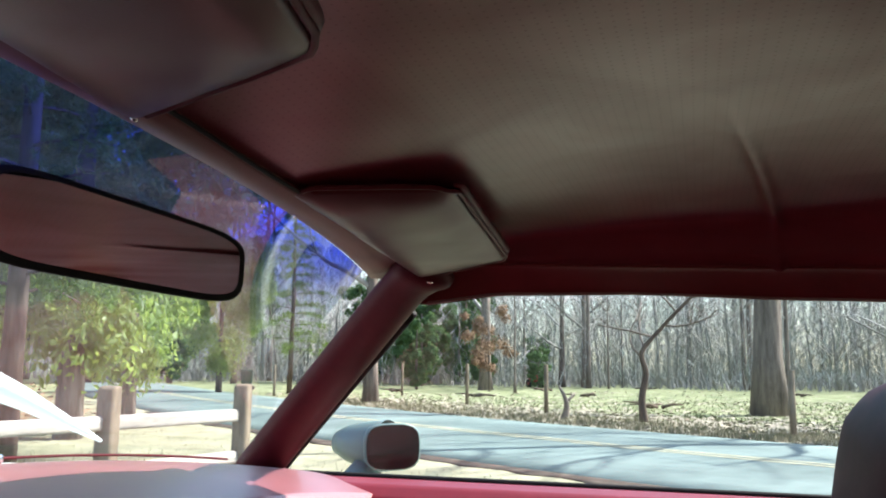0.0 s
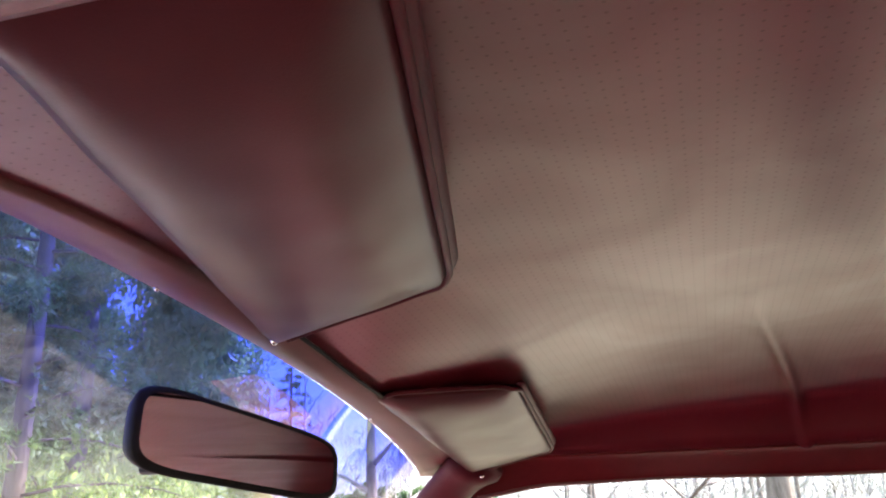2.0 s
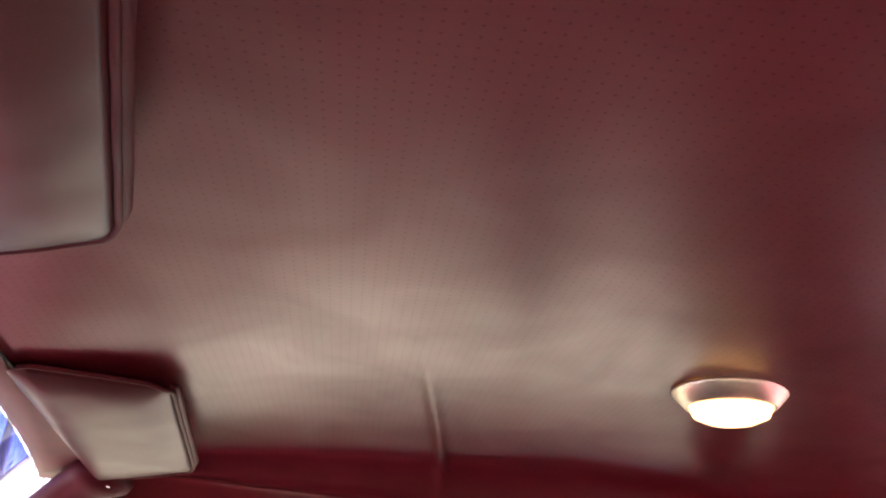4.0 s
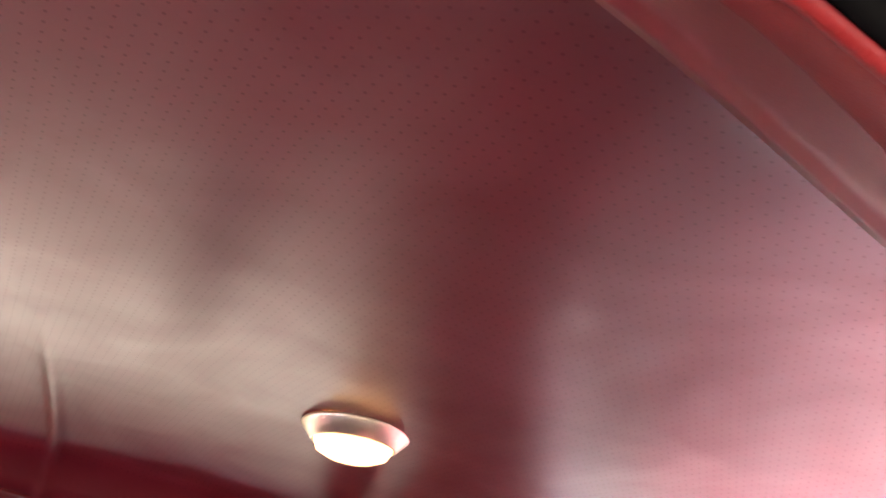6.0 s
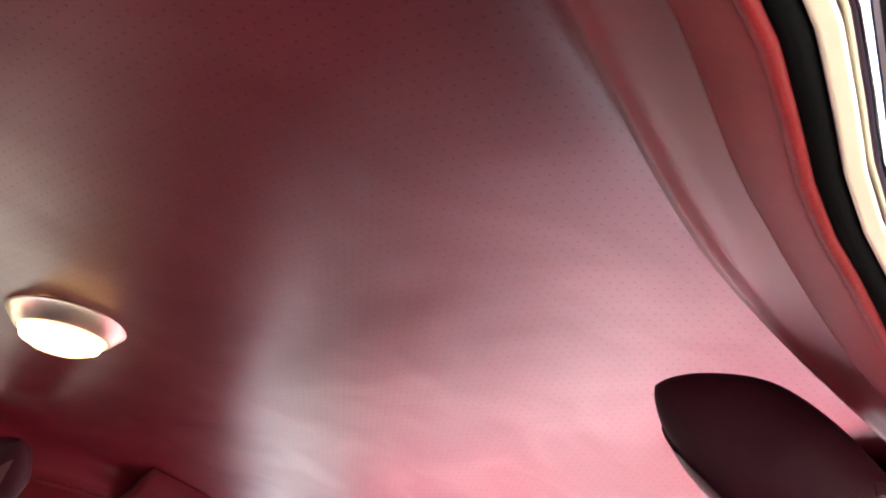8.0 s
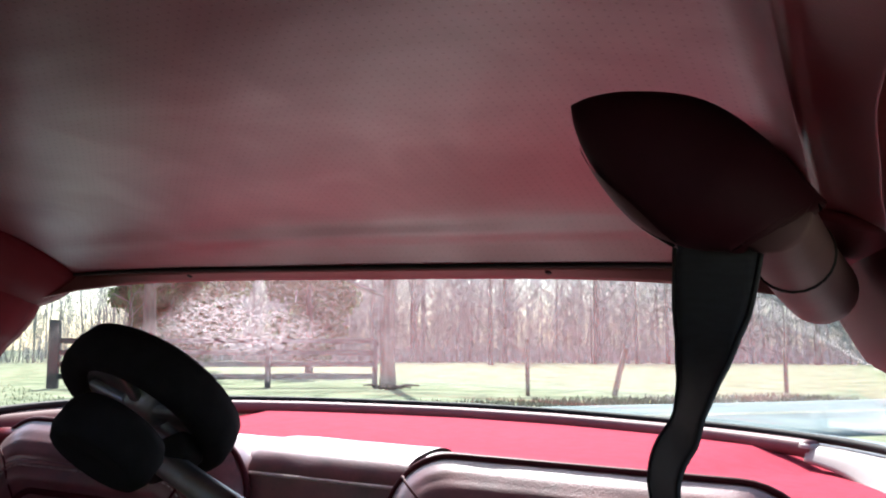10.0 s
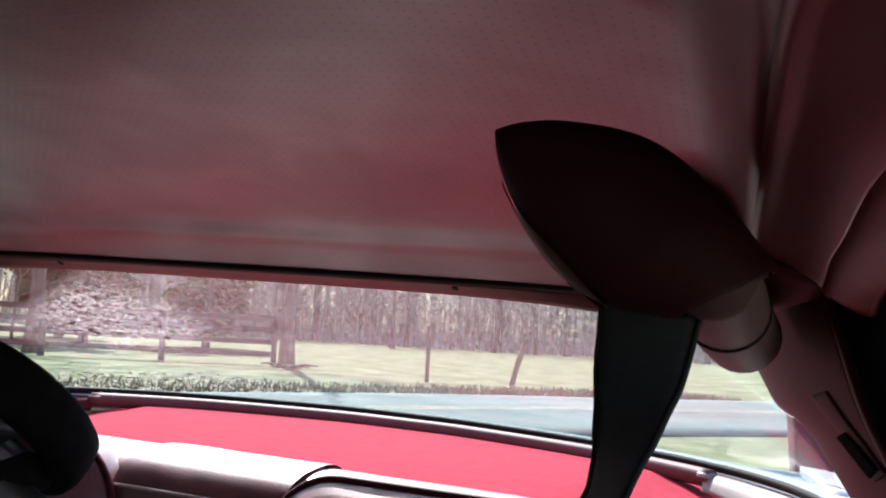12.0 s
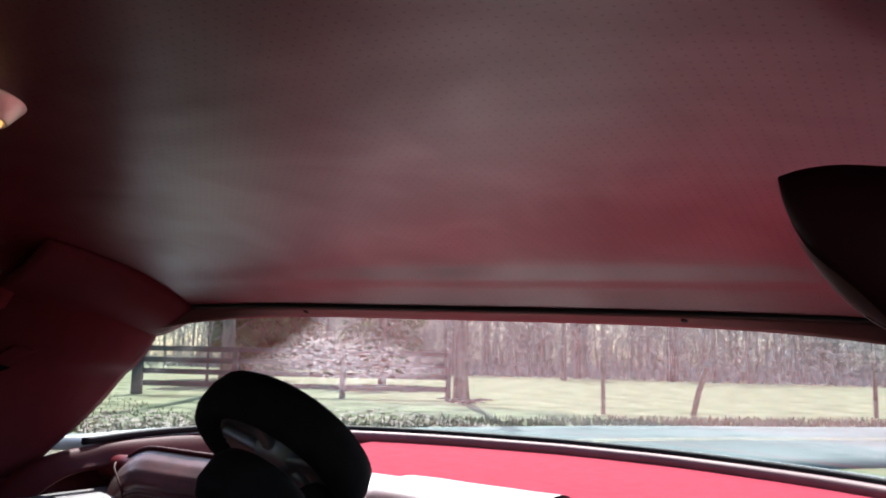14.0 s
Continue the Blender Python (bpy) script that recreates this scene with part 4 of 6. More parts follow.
# ---- dashboard, doors, seats ----
dash = thing("dashboard", "red vinyl padded dashboard top lit by the sun", "dashboard")


def dash_point(u, v):
    x = (2 * u - 1) * 0.80
    b = ws_bottom(x) + Vector((0, -0.012, -0.008))
    f = Vector((x, 0.80 - 0.04 * (x / 0.8) ** 2, b.z - 0.035))
    if v < 0.7:
        p = mix(b, f, v / 0.7)
        return p + Vector((0, 0, 0.012 * math.sin(math.pi * v / 0.7)))
    a = (v - 0.7) / 0.3
    return f + Vector((0, -0.03 * math.sin(math.pi / 2 * a), -0.25 * a))


part("pad", sheet(dash_point, 50, 40, -0.01), M_DASH, dash)
part("defroster", tube([ws_bottom(x / 20 * 0.7) + Vector((0, -0.03, 0.0)) for x in range(-20, 21)], 0.002, 6), M_MAROON, dash)
part("lamp_stud", block((0.05, 0.02, 0.012), (0.20, 1.02, 0.985), 0.005), M_CHROME, dash)

door = thing("passenger_door", "closed passenger door with red vinyl sill", "car door", kind="structure")


def sill_point(u, v):
    y = mix(0.98, -0.30, u)
    prof = [(0.815, 0.888), (0.795, 0.893), (0.76, 0.888), (0.735, 0.87), (0.715, 0.80), (0.71, 0.45)]
    k = v * 5
    i = min(4, int(k))
    return (mix(prof[i][0], prof[i + 1][0], k - i), y, mix(prof[i][1], prof[i + 1][1], k - i))


part("inner_panel", sheet(sill_point, 30, 20, -0.01), M_RED, door)
part("glass_seal", tube([(0.812, mix(0.97, -0.30, k / 20), 0.892) for k in range(21)], 0.006, 8), M_BLACK, door)


def side_glass(u, v):
    y = mix(mix(0.95, 0.62, v), -0.37, u)
    return (mix(0.818, 0.650, v) + 0.02 * math.sin(math.pi * v), y, mix(0.885, 1.178, v))


pane = part("pane", sheet(side_glass, 24, 12), M_SIDEGLASS, door, "clear door glass")
pane.visible_shadow = False

# Out of view; added closed to cut the low light from the driver's side.
driver_door = thing("driver_door", "unseen driver's door, added closed to block low light, window wound down", "car door", kind="structure")
part("inner_panel", sheet(lambda u, v: (lambda p: (-p[0], p[1], p[2]))(sill_point(u, v)), 30, 20, -0.01), M_RED, driver_door)
part("glass_seal", tube([(-0.812, mix(0.97, -0.30, k / 20), 0.892) for k in range(21)], 0.006, 8), M_BLACK, driver_door)

seat = thing("passenger_seat", "dark red leather passenger seat back with rounded shoulders", "car seat")


def seat_back(u, v):
    z = mix(1.075, 0.35, v)
    h = seat_half(0, 0.24, 0.13, 1.075, z)
    a = u * 2 * math.pi
    c, s = math.cos(a), math.sin(a)
    x = 0.50 + math.copysign(abs(c) ** 0.55, c) * h
    thick = 0.055 * min(1, ((1.0755 - z) / 0.06)) ** 0.5
    y = 0.02 + math.copysign(abs(s) ** 0.7, s) * thick + 0.16 * (1.075 - z)
    return (x, y, z)


part("backrest", sheet(seat_back, 40, 40), M_FRONTSEAT, seat)
part("base", block((0.48, 0.5, 0.14), (0.50, 0.33, 0.38), 0.04), M_FRONTSEAT, seat)

# Never in view; gives the visor and liner something dark to reflect.
driver_seat = thing("driver_seat", "unseen dark red leather driver's seat, added to darken reflections, back fully reclined", "car seat")
part("cushion", block((0.50, 0.52, 0.16), (-0.42, 0.36, 0.40), 0.05), M_FRONTSEAT, driver_seat)
part("backrest", block((0.48, 0.50, 0.11), (-0.42, -0.10, 0.56), 0.045, (-24, 0, 0)), M_FRONTSEAT, driver_seat)

# Unseen sills, added where ground light leaked in below the doors.
for side in (1, -1):
    sill = thing("door_sill", "unseen dark red inner sill closing the light gap under the door", "door sill", "door sills", "structure")
    part("sill", block((0.06, 2.2, 0.22), (side * 0.715, 0.05, 0.385), 0.02), M_MAROON, sill)
part("seat_cushion", block((1.24, 0.46, 0.20), (0.0, -0.42, 0.44), 0.06), M_SEAT, rear_seat, "dark red leather seat cushion")

floor_pan = tagged(link_mesh("car_floor", block((1.45, 2.6, 0.03), (0, -0.15, 0.29), 0.005), M_BLACK_CLOTH), "dark carpeted car floor", "car floor", kind="structure")
floor_pan.matrix_world = CAR

# ---- folded pushchair on the back seat ----
cart = thing("folded_pushchair", "folded pushchair with black twin wheels, grey tube and lime cloth", "pushchair")
wc, wn = Vector((0.055, -0.402, 1.022)), Vector((0.11, 0.66, -0.74)).normalized()


def wheel(centre, name):
    m = along(centre, wn)
    tyre = part(name, lathe([(0.064, -0.020), (0.070, -0.028), (0.080, -0.031), (0.088, -0.026), (0.092, -0.012), (0.092, 0.006), (0.088, 0.015), (0.080, 0.019), (0.070, 0.017), (0.064, 0.012), (0.061, -0.004), (0.064, -0.020)], 48, m), M_TYRE, cart, "thick black foam tyre")
    part("rim", lathe([(0.069, 0.014), (0.065, 0.012), (0.061, 0.002), (0.045, -0.006), (0.026, 0.0), (0.022, 0.010), (0.015, 0.015), (0.0, 0.015)], 40, m), M_ALLOY, tyre, "dull silver rim")
    for k in range(5):
        a = 2 * math.pi * k / 5
        part("spoke", block((0.044, 0.013, 0.010), (0, 0, 0), 0.004), M_ALLOY, tyre).matrix_basis = m @ Matrix.Rotation(a, 4, "Z") @ Matrix.Translation((0.039, 0, 0.006))
    return tyre


wheel(wc, "wheel")
wc2 = Vector((-0.023, -0.280, 1.003))
part("wheel", lathe([(0.0, -0.022), (0.03, -0.021), (0.040, -0.019), (0.045, -0.010), (0.045, 0.010), (0.040, 0.019), (0.03, 0.018), (0.0, 0.015)], 48, along(wc2, wn)), M_TYRE, cart, "black inner wheel")
part("tube", tube(spline([(0.055, -0.395, 0.985), (-0.02, -0.385, 0.958), (-0.137, -0.375, 0.915), (-0.25, -0.37, 0.86)], 16), 0.0135, 12), M_ALLOY, cart, "grey painted metal tube")
part("bracket", block((0.06, 0.035, 0.03), (0.02, -0.395, 0.975), 0.008, (20, 25, 20)), M_BLACK, cart)


def drape(cx, cy, cz, w, d, h, seed, turn):
    def fn(u, v):
        a, b = 2 * u - 1, 2 * v - 1
        r = Matrix.Rotation(turn, 2)
        x, y = r @ Vector((a * w, b * d))
        z = h * (1 - (abs(a) ** 2.5 + abs(b) ** 2.5) * 0.5) + 0.018 * noise.noise((a * 2, b * 2, seed)) + 0.006 * noise.noise((a * 7, b * 5, seed + 3))
        return (cx + x, cy + y, cz + z)
    return sheet(fn, 30, 24, 0.006)


part("cloth", drape(-0.11, -0.27, 0.86, 0.14, 0.11, 0.085, 4, radians(-25)), M_GREEN_CLOTH, cart, "lime green fabric")
part("hood_cloth", drape(-0.27, -0.34, 0.84, 0.13, 0.10, 0.085, 9, radians(-20)), M_BLACK_CLOTH, cart, "black fabric")
part("frame", tube([(-0.1, -0.3, 0.32), (-0.1, -0.3, 0.88)], 0.02, 10), M_ALLOY, cart)
part("frame", tube([(-0.26, -0.35, 0.32), (-0.26, -0.35, 0.87)], 0.02, 10), M_ALLOY, cart)

# ---- outer body ----
body = thing("car_body", "white painted car body outside the glass", "car body", kind="structure")


def hood_point(u, v):
    x = (2 * u - 1) * 0.84
    y = mix(1.13 - 0.10 * (x / 0.84) ** 2, 2.9, v)
    hump = 0.07 * math.exp(-((x + 0.02) / 0.22) ** 4) * (1 - v * 0.5)
    return (x, y, mix(0.955, 0.80, v ** 1.5) - 0.10 * (x / 0.84) ** 2 * (1) + hump)


part("hood", sheet(hood_point, 40, 20, 0.02), M_BODY, body, "white hood with a raised hump")


part("fender_crest", tube(spline([(0.76, 1.30, 0.940), (0.755, 1.40, 0.983), (0.75, 1.52, 1.030), (0.745, 1.62, 1.045), (0.74, 1.9, 1.02), (0.73, 2.3, 0.94)], 20), lambda f: 0.003 + 0.026 * min(1, f * 2.2), 14), M_BODY, body, "raised white fender crest")


def deck_point(u, v):
    s = 2 * u - 1
    a = rg_bottom(s) + Vector((s * 0.008, -0.006, -0.002))
    b = rg_bottom(s) + Vector((s * 0.09, -0.07 * (1 - s * s) - 0.02, -0.002))
    c = Vector((s * 0.89, -2.12, 0.84))
    return mix(a, b, v / 0.2) if v < 0.2 else mix(b, c, (v - 0.2) / 0.8)


part("trunk", sheet(deck_point, 50, 20, 0.02), M_BODY, body, "white rear deck of the car")
for side in (1, -1):
    part("flank", sheet(lambda u, v: (side * (0.90 - 0.03 * v), mix(-2.1, 2.8, u if side > 0 else 1 - u), mix(0.86, 0.25, v) - 0.02 * u), 30, 8, 0.03), M_BODY, body)
    part("fender", sheet(lambda u, v: (side * mix(0.69, 0.90, v), mix(-2.0, -0.50, u if side > 0 else 1 - u), mix(0.86, 0.954, u if side > 0 else 1 - u) - 0.05 * v ** 2), 30, 6, 0.02), M_BODY, body)
part("fuel_cap", lathe([(0, 0.014), (0.03, 0.012), (0.034, 0.0)], 20, along((-0.68, -1.02, 0.955), (-0.2, 0, 1))), M_CHROME, body)

part("front_panel", sheet(lambda u, v: ((2 * u - 1) * 0.86, 2.9 - 0.06 * (2 * u - 1) ** 2, mix(0.78 - 0.08 * (2 * u - 1) ** 2, 0.34, v)), 24, 8, 0.02), M_BODY, body)
part("rear_panel", sheet(lambda u, v: ((2 * u - 1) * 0.84, -2.14 + 0.05 * (2 * u - 1) ** 2, mix(0.85, 0.38, v)), 24, 8, 0.02), M_BODY, body)
part("grille", block((0.9, 0.03, 0.16), (0, 2.92, 0.58), 0.01), M_BLACK, body, "dark front grille")
part("front_bumper", tube(spline([(-0.90, 2.75, 0.44), (-0.6, 2.96, 0.44), (0, 3.0, 0.44), (0.6, 2.96, 0.44), (0.90, 2.75, 0.44)], 24), 0.045, 12), M_CHROME, body, "polished metal bumper")
part("rear_bumper", tube(spline([(-0.90, -2.02, 0.47), (-0.6, -2.2, 0.47), (0, -2.23, 0.47), (0.6, -2.2, 0.47), (0.90, -2.02, 0.47)], 24), 0.045, 12), M_CHROME, body, "polished metal bumper")
for side in (1, -1):
    part("headlight", lathe([(0, 0.03), (0.05, 0.025), (0.08, 0.01), (0.092, 0.0), (0.092, -0.03)], 24, along((side * 0.62, 2.90, 0.60), (0, 1, 0))), M_CHROME, body)
    part("tail_light", lathe([(0, 0.02), (0.04, 0.015), (0.055, 0.0), (0.055, -0.03)], 20, along((side * 0.62, -2.14, 0.66), (0, -1, 0))), M_RED, body)
    for y in (1.75, -1.42):
        tyre = part("wheel", lathe([(0.19, -0.075), (0.27, -0.085), (0.30, -0.065), (0.31, -0.03), (0.31, 0.03), (0.30, 0.065), (0.27, 0.085), (0.19, 0.075)], 40, along((side * 0.83, y, 0.315), (side, 0, 0))), M_TYRE, body, "black car tyre")
        part("rim", lathe([(0.192, 0.07), (0.17, 0.06), (0.13, 0.05), (0.06, 0.07), (0.0, 0.075)], 32, along((side * 0.83, y, 0.315), (side, 0, 0))), M_CHROME, tyre)

wing_mirror = thing("wing_mirror", "pale bullet-shaped door mirror with a dark ribbed back", "door mirror")
wm = along((1.0, 0.835, 0.922), (-0.80, -0.60, 0.03))
part("shell", lathe([(0.0, -0.11), (0.022, -0.105), (0.036, -0.075), (0.045, -0.03), (0.049, 0.01)], 28, along((1.0, 0.845, 0.922), (-0.2, -0.98, 0.0))), M_SHELL, wing_mirror)
wmo = [Vector((math.copysign(abs(math.cos(a)) ** 0.6, math.cos(a)) * 0.054, math.copysign(abs(math.sin(a)) ** 0.6, math.sin(a)) * 0.043, 0)) for a in [2 * math.pi * k / 40 for k in range(40)]]
part("head", stack([[p * 0.75 + Vector((0, 0, 0.0)) for p in wmo], [p + Vector((0, 0, 0.02)) for p in wmo], [p * 1.02 + Vector((0, 0, 0.034)) for p in wmo], [p * 0.97 + Vector((0, 0, 0.036)) for p in wmo]], wm), M_SHELL, wing_mirror)
part("glass", stack([[p * 0.97 + Vector((0, 0, 0.035)) for p in wmo], [p * 0.96 + Vector((0, 0, 0.038)) for p in wmo]], wm), M_DARKMIRROR, wing_mirror, "mirror glass", smooth=False)
part("foot", tube(spline([(1.0, 0.86, 0.90), (0.99, 0.875, 0.875), (0.96, 0.885, 0.845)], 8), lambda f: 0.022 + 0.016 * f, 14), M_SHELL, wing_mirror)


# ---- outdoors ----
M_GRASS = material("meadow_grass", (0.12, 0.165, 0.07), 0.95, vary=0.45, scale=0.9, tint=(0.31, 0.32, 0.19), bump=1.0, bump_scale=9, spec=0.1)
M_ROAD = material("asphalt", (0.105, 0.150, 0.145), 0.85, vary=0.3, scale=0.5, tint=(0.165, 0.215, 0.208), bump=0.5, bump_scale=60, spec=0.3)
M_YELLOW = material("yellow_road_paint", (0.34, 0.31, 0.20), 0.75, vary=0.4, scale=3)
M_BARK = material("grey_bark", (0.165, 0.138, 0.122), 0.9, vary=0.5, scale=7, bump=1.0, bump_scale=16, stretch=(1, 1, 0.16), spec=0.1, per_object=0.25)
M_PINEBARK = material("dark_pine_bark", (0.10, 0.075, 0.06), 0.9, vary=0.5, scale=7, bump=1.0, bump_scale=16, stretch=(1, 1, 0.2), spec=0.1)
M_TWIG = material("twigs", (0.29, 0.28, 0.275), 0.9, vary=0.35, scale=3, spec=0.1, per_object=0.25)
M_POST = material("weathered_post", (0.17, 0.135, 0.10), 0.9, vary=0.35, scale=14, bump=0.8, bump_scale=60, stretch=(1, 1, 0.2), spec=0.1, per_object=0.2)
M_RAILWOOD = material("weathered_grey_rail", (0.36, 0.33, 0.30), 0.9, vary=0.3, scale=10, bump=0.8, bump_scale=50, stretch=(0.2, 0.2, 1), spec=0.1)
M_DARKWOOD = material("dark_fence_board", (0.035, 0.04, 0.04), 0.8, vary=0.3, scale=8, bump=0.5, bump_scale=40)
M_LEAF = see_through(material("glossy_evergreen_leaf", (0.09, 0.15, 0.045), 0.4, vary=0.6, scale=2.5, tint=(0.30, 0.41, 0.14), spec=0.4), 0.5, (0.40, 0.52, 0.12))
M_CEDAR = see_through(material("cedar_foliage", (0.045, 0.10, 0.045), 0.85, vary=0.5, scale=2.0, tint=(0.10, 0.19, 0.08), spec=0.15), 0.3, (0.16, 0.24, 0.08))
M_LITTER = material("dry_leaf_litter", (0.28, 0.22, 0.16), 0.9, vary=0.5, scale=3, tint=(0.48, 0.42, 0.33))
M_ROADEDGE = material("dark_brown_edge", (0.055, 0.042, 0.036), 0.9, vary=0.4, scale=3, tint=(0.11, 0.085, 0.07), spec=0.1)
M_DRYGRASS = material("verge_grass", (0.15, 0.16, 0.07), 0.9, vary=0.5, scale=1.2, tint=(0.32, 0.27, 0.18))
M_MOWER = material("red_machine_paint", (0.36, 0.03, 0.025), 0.4, vary=0.15, scale=4)
M_BIN = material("maroon_bin", (0.10, 0.02, 0.04), 0.5, vary=0.15, scale=6)
M_GREENBIN = material("green_bin", (0.02, 0.07, 0.05), 0.6, vary=0.2, scale=6)
M_WHITEWALL = material("white_barn", (0.8, 0.8, 0.8), 0.7, vary=0.08, scale=1)
M_REDWALL = material("red_brick_house", (0.30, 0.10, 0.08), 0.8, vary=0.2, scale=2)
M_ROOFING = material("dark_roofing", (0.10, 0.09, 0.09), 0.85, vary=0.2, scale=2)
M_PURPLE = material("daffodil", (0.75, 0.60, 0.05), 0.6)

CENTRE = spline([(-30, -44, 0), (-9, -24.5, 0), (-1.0, -16.5, 0), (3.8, -11.6, 0), (10.3, -1.0, 0), (12.6, 2.4, 0), (17.0, 8.0, 0), (25, 16.5, 0), (36, 27, 0), (60, 48, 0), (110, 85, 0)], 120)


def road_side(k):
    t = (CENTRE[min(k + 1, 120)] - CENTRE[max(k - 1, 0)]).normalized()
    return Vector((t.y, -t.x, 0))


def road_distance(x, y):
    return min((p.x - x) ** 2 + (p.y - y) ** 2 for p in CENTRE[::2]) ** 0.5


def ground_z(x, y):
    far = math.hypot(x, y)
    d = road_distance(x, y)
    return 0.10 * noise.noise((x * 0.12, y * 0.12, 0)) * min(1, max(0, (d - 4) / 8)) + 0.25 * noise.noise((x * 0.02, y * 0.02, 7)) * min(1, far / 60) * min(1, max(0, (d - 4) / 10)) - 0.004


def ground_mesh():
    bm = bmesh.new()
    rings = [0, 2, 4, 6, 8, 10, 12, 14, 16, 18, 20, 22, 25, 28, 32, 36, 41, 47, 54, 62, 72, 85, 105, 140, 200, 320, 600, 1500, 4000]
    seg, rows = 120, []
    for r in rings:
        row = []
        for s in range(seg):
            a = 2 * math.pi * s / seg
            x, y = r * math.cos(a), r * math.sin(a)
            row.append(bm.verts.new((x, y, ground_z(x, y) if r < 250 else 0)))
            if r == 0:
                break
        rows.append(row)
    for s in range(seg):
        bm.faces.new((rows[0][0], rows[1][s], rows[1][(s + 1) % seg]))
    for a, b in zip(rows[1:], rows[2:]):
        for s in range(seg):
            bm.faces.new((a[s], b[s], b[(s + 1) % seg], a[(s + 1) % seg]))
    return bm


tagged(link_mesh("ground", ground_mesh(), M_GRASS), "spring meadow with thin green and straw-coloured grass", "ground", kind="structure")
road = thing("road", "grey two-lane country road with worn asphalt", "road", kind="structure", m=Matrix())
part("asphalt", sheet(lambda u, v: CENTRE[round(u * 120)] + road_side(round(u * 120)) * mix(-3.0, 3.0, v) + Vector((0, 0, 0.03 + 0.03 * math.sin(math.pi * v))), 120, 8, 0.06, inside=(0, 0, 300)), M_ROAD, road)
for off in (-0.12, 0.12):
    part("centre_line", sheet(lambda u, v: CENTRE[round(u * 120)] + road_side(round(u * 120)) * (off + mix(-0.05, 0.05, v)) + Vector((0, 0, 0.0645)), 120, 1), M_YELLOW, road, "worn yellow centre line")


M_SAND = material("gravel_shoulder", (0.25, 0.238, 0.165), 0.9, vary=0.3, scale=1.5, tint=(0.34, 0.32, 0.225), bump=0.8, bump_scale=40, spec=0.1)
part("shoulder", sheet(lambda u, v: CENTRE[40 + round(u * 44)] + road_side(40 + round(u * 44)) * mix(-2.95, -7.4 - 0.9 * noise.noise((u * 9, 0, 0)), v) + Vector((0, 0, 0.028 - 0.013 * v)), 44, 6, 0.04, inside=(0, 0, 300)), M_SAND, road, "pale sandy road shoulder")
# Dark brown strip with an uneven outer line along the near side.
part("road_edge", sheet(lambda u, v: CENTRE[44 + round(u * 32)] + road_side(44 + round(u * 32)) * mix(-2.90, -3.22 - 0.22 * noise.noise((u * 31, 0, 4)), v) + Vector((0, 0, 0.038 - 0.006 * v)), 32, 3, 0.01, inside=(0, 0, 300)), M_ROADEDGE, road, "dark brown strip along the edge of the road")

# Unseen gravel patch, added to set the light bounced up into the car.
tagged(link_mesh("bounce_gravel", sheet(lambda u, v: ((1 + 0.08 * noise.noise((2 * math.cos(2 * math.pi * u), 2 * math.sin(2 * math.pi * u), 3))) * 4.4 * v * math.cos(2 * math.pi * u) - 3.1, (1 + 0.08 * noise.noise((2 * math.cos(2 * math.pi * u), 2 * math.sin(2 * math.pi * u), 3))) * 6.0 * v * math.sin(2 * math.pi * u) - 0.5, 0.012 - 0.010 * v), 64, 12), M_SAND), "unseen gravel patch under the car, added for its bounced light", "gravel", kind="structure")


# ---- trees ----
def grow(bm, start, direction, length, radius, depth, rng, twist=0.25, up=0.12, seg=5, spread=(25, 55), kids=(2, 4), shrink=0.66):
    pts, d, p = [Vector(start)], Vector(direction).normalized(), Vector(start)
    steps = 5 if depth > 1 else 3
    for _ in range(steps):
        d = (d + Vector((rng.uniform(-twist, twist), rng.uniform(-twist, twist), rng.uniform(-twist * 0.4, twist * 0.5) + up * 0.5))).normalized()
        p = p + d * length / steps
        pts.append(p)
    tube(pts, lambda f: radius * (1 - (0.55 if depth else 0.85) * f), seg if depth > 1 else 3, bm)
    if depth == 0:
        return
    for k in range(rng.randint(*kids) + (1 if depth == 1 else 0)):
        f = rng.uniform(0.35, 1.0)
        i = min(steps - 1, int(f * steps))
        q = pts[i].lerp(pts[i + 1], f * steps - i)
        a = radians(rng.uniform(*spread))
        axis_ = d.orthogonal()
        axis_.rotate(Matrix.Rotation(rng.uniform(0, 2 * math.pi), 3, d))
        nd = d.copy()
        nd.rotate(Matrix.Rotation(a, 3, axis_))
        grow(bm, q, nd, length * shrink * rng.uniform(0.75, 1.15), radius * (1 - 0.55 * f) * 0.62, depth - 1, rng, twist, up, seg, spread, kids, shrink)


def bare_tree(seed, height, radius, depth=4, limbs=7, first=0.35, lean=(0, 0)):
    """A leafless tree at the origin: a trunk and a crown of limbs and twigs."""
    rng = random.Random(seed)
    trunk = bmesh.new()
    pts = [Vector((lean[0] * f + 0.12 * radius * rng.uniform(-1, 1), lean[1] * f + 0.12 * radius * rng.uniform(-1, 1), height * f - 0.15)) for f in [k / 10 for k in range(11)]]
    tube(pts, lambda f: radius * (1 - 0.8 * f) * (1 + 0.35 * math.exp(-f * 28)), 10, trunk)
    crown = bmesh.new()
    for k in range(limbs):
        f = mix(first, 0.97, k / limbs)
        i = min(9, int(f * 10))
        q = pts[i].lerp(pts[i + 1], f * 10 - i)
        a = k * 2.4 + rng.uniform(-0.5, 0.5)
        d = Vector((math.cos(a), math.sin(a), rng.uniform(0.25, 0.9)))
        grow(crown, q, d, height * 0.30 * (1.15 - 0.6 * f), radius * (1 - 0.8 * f) * 0.5, depth - 2, rng)
    return trunk, crown




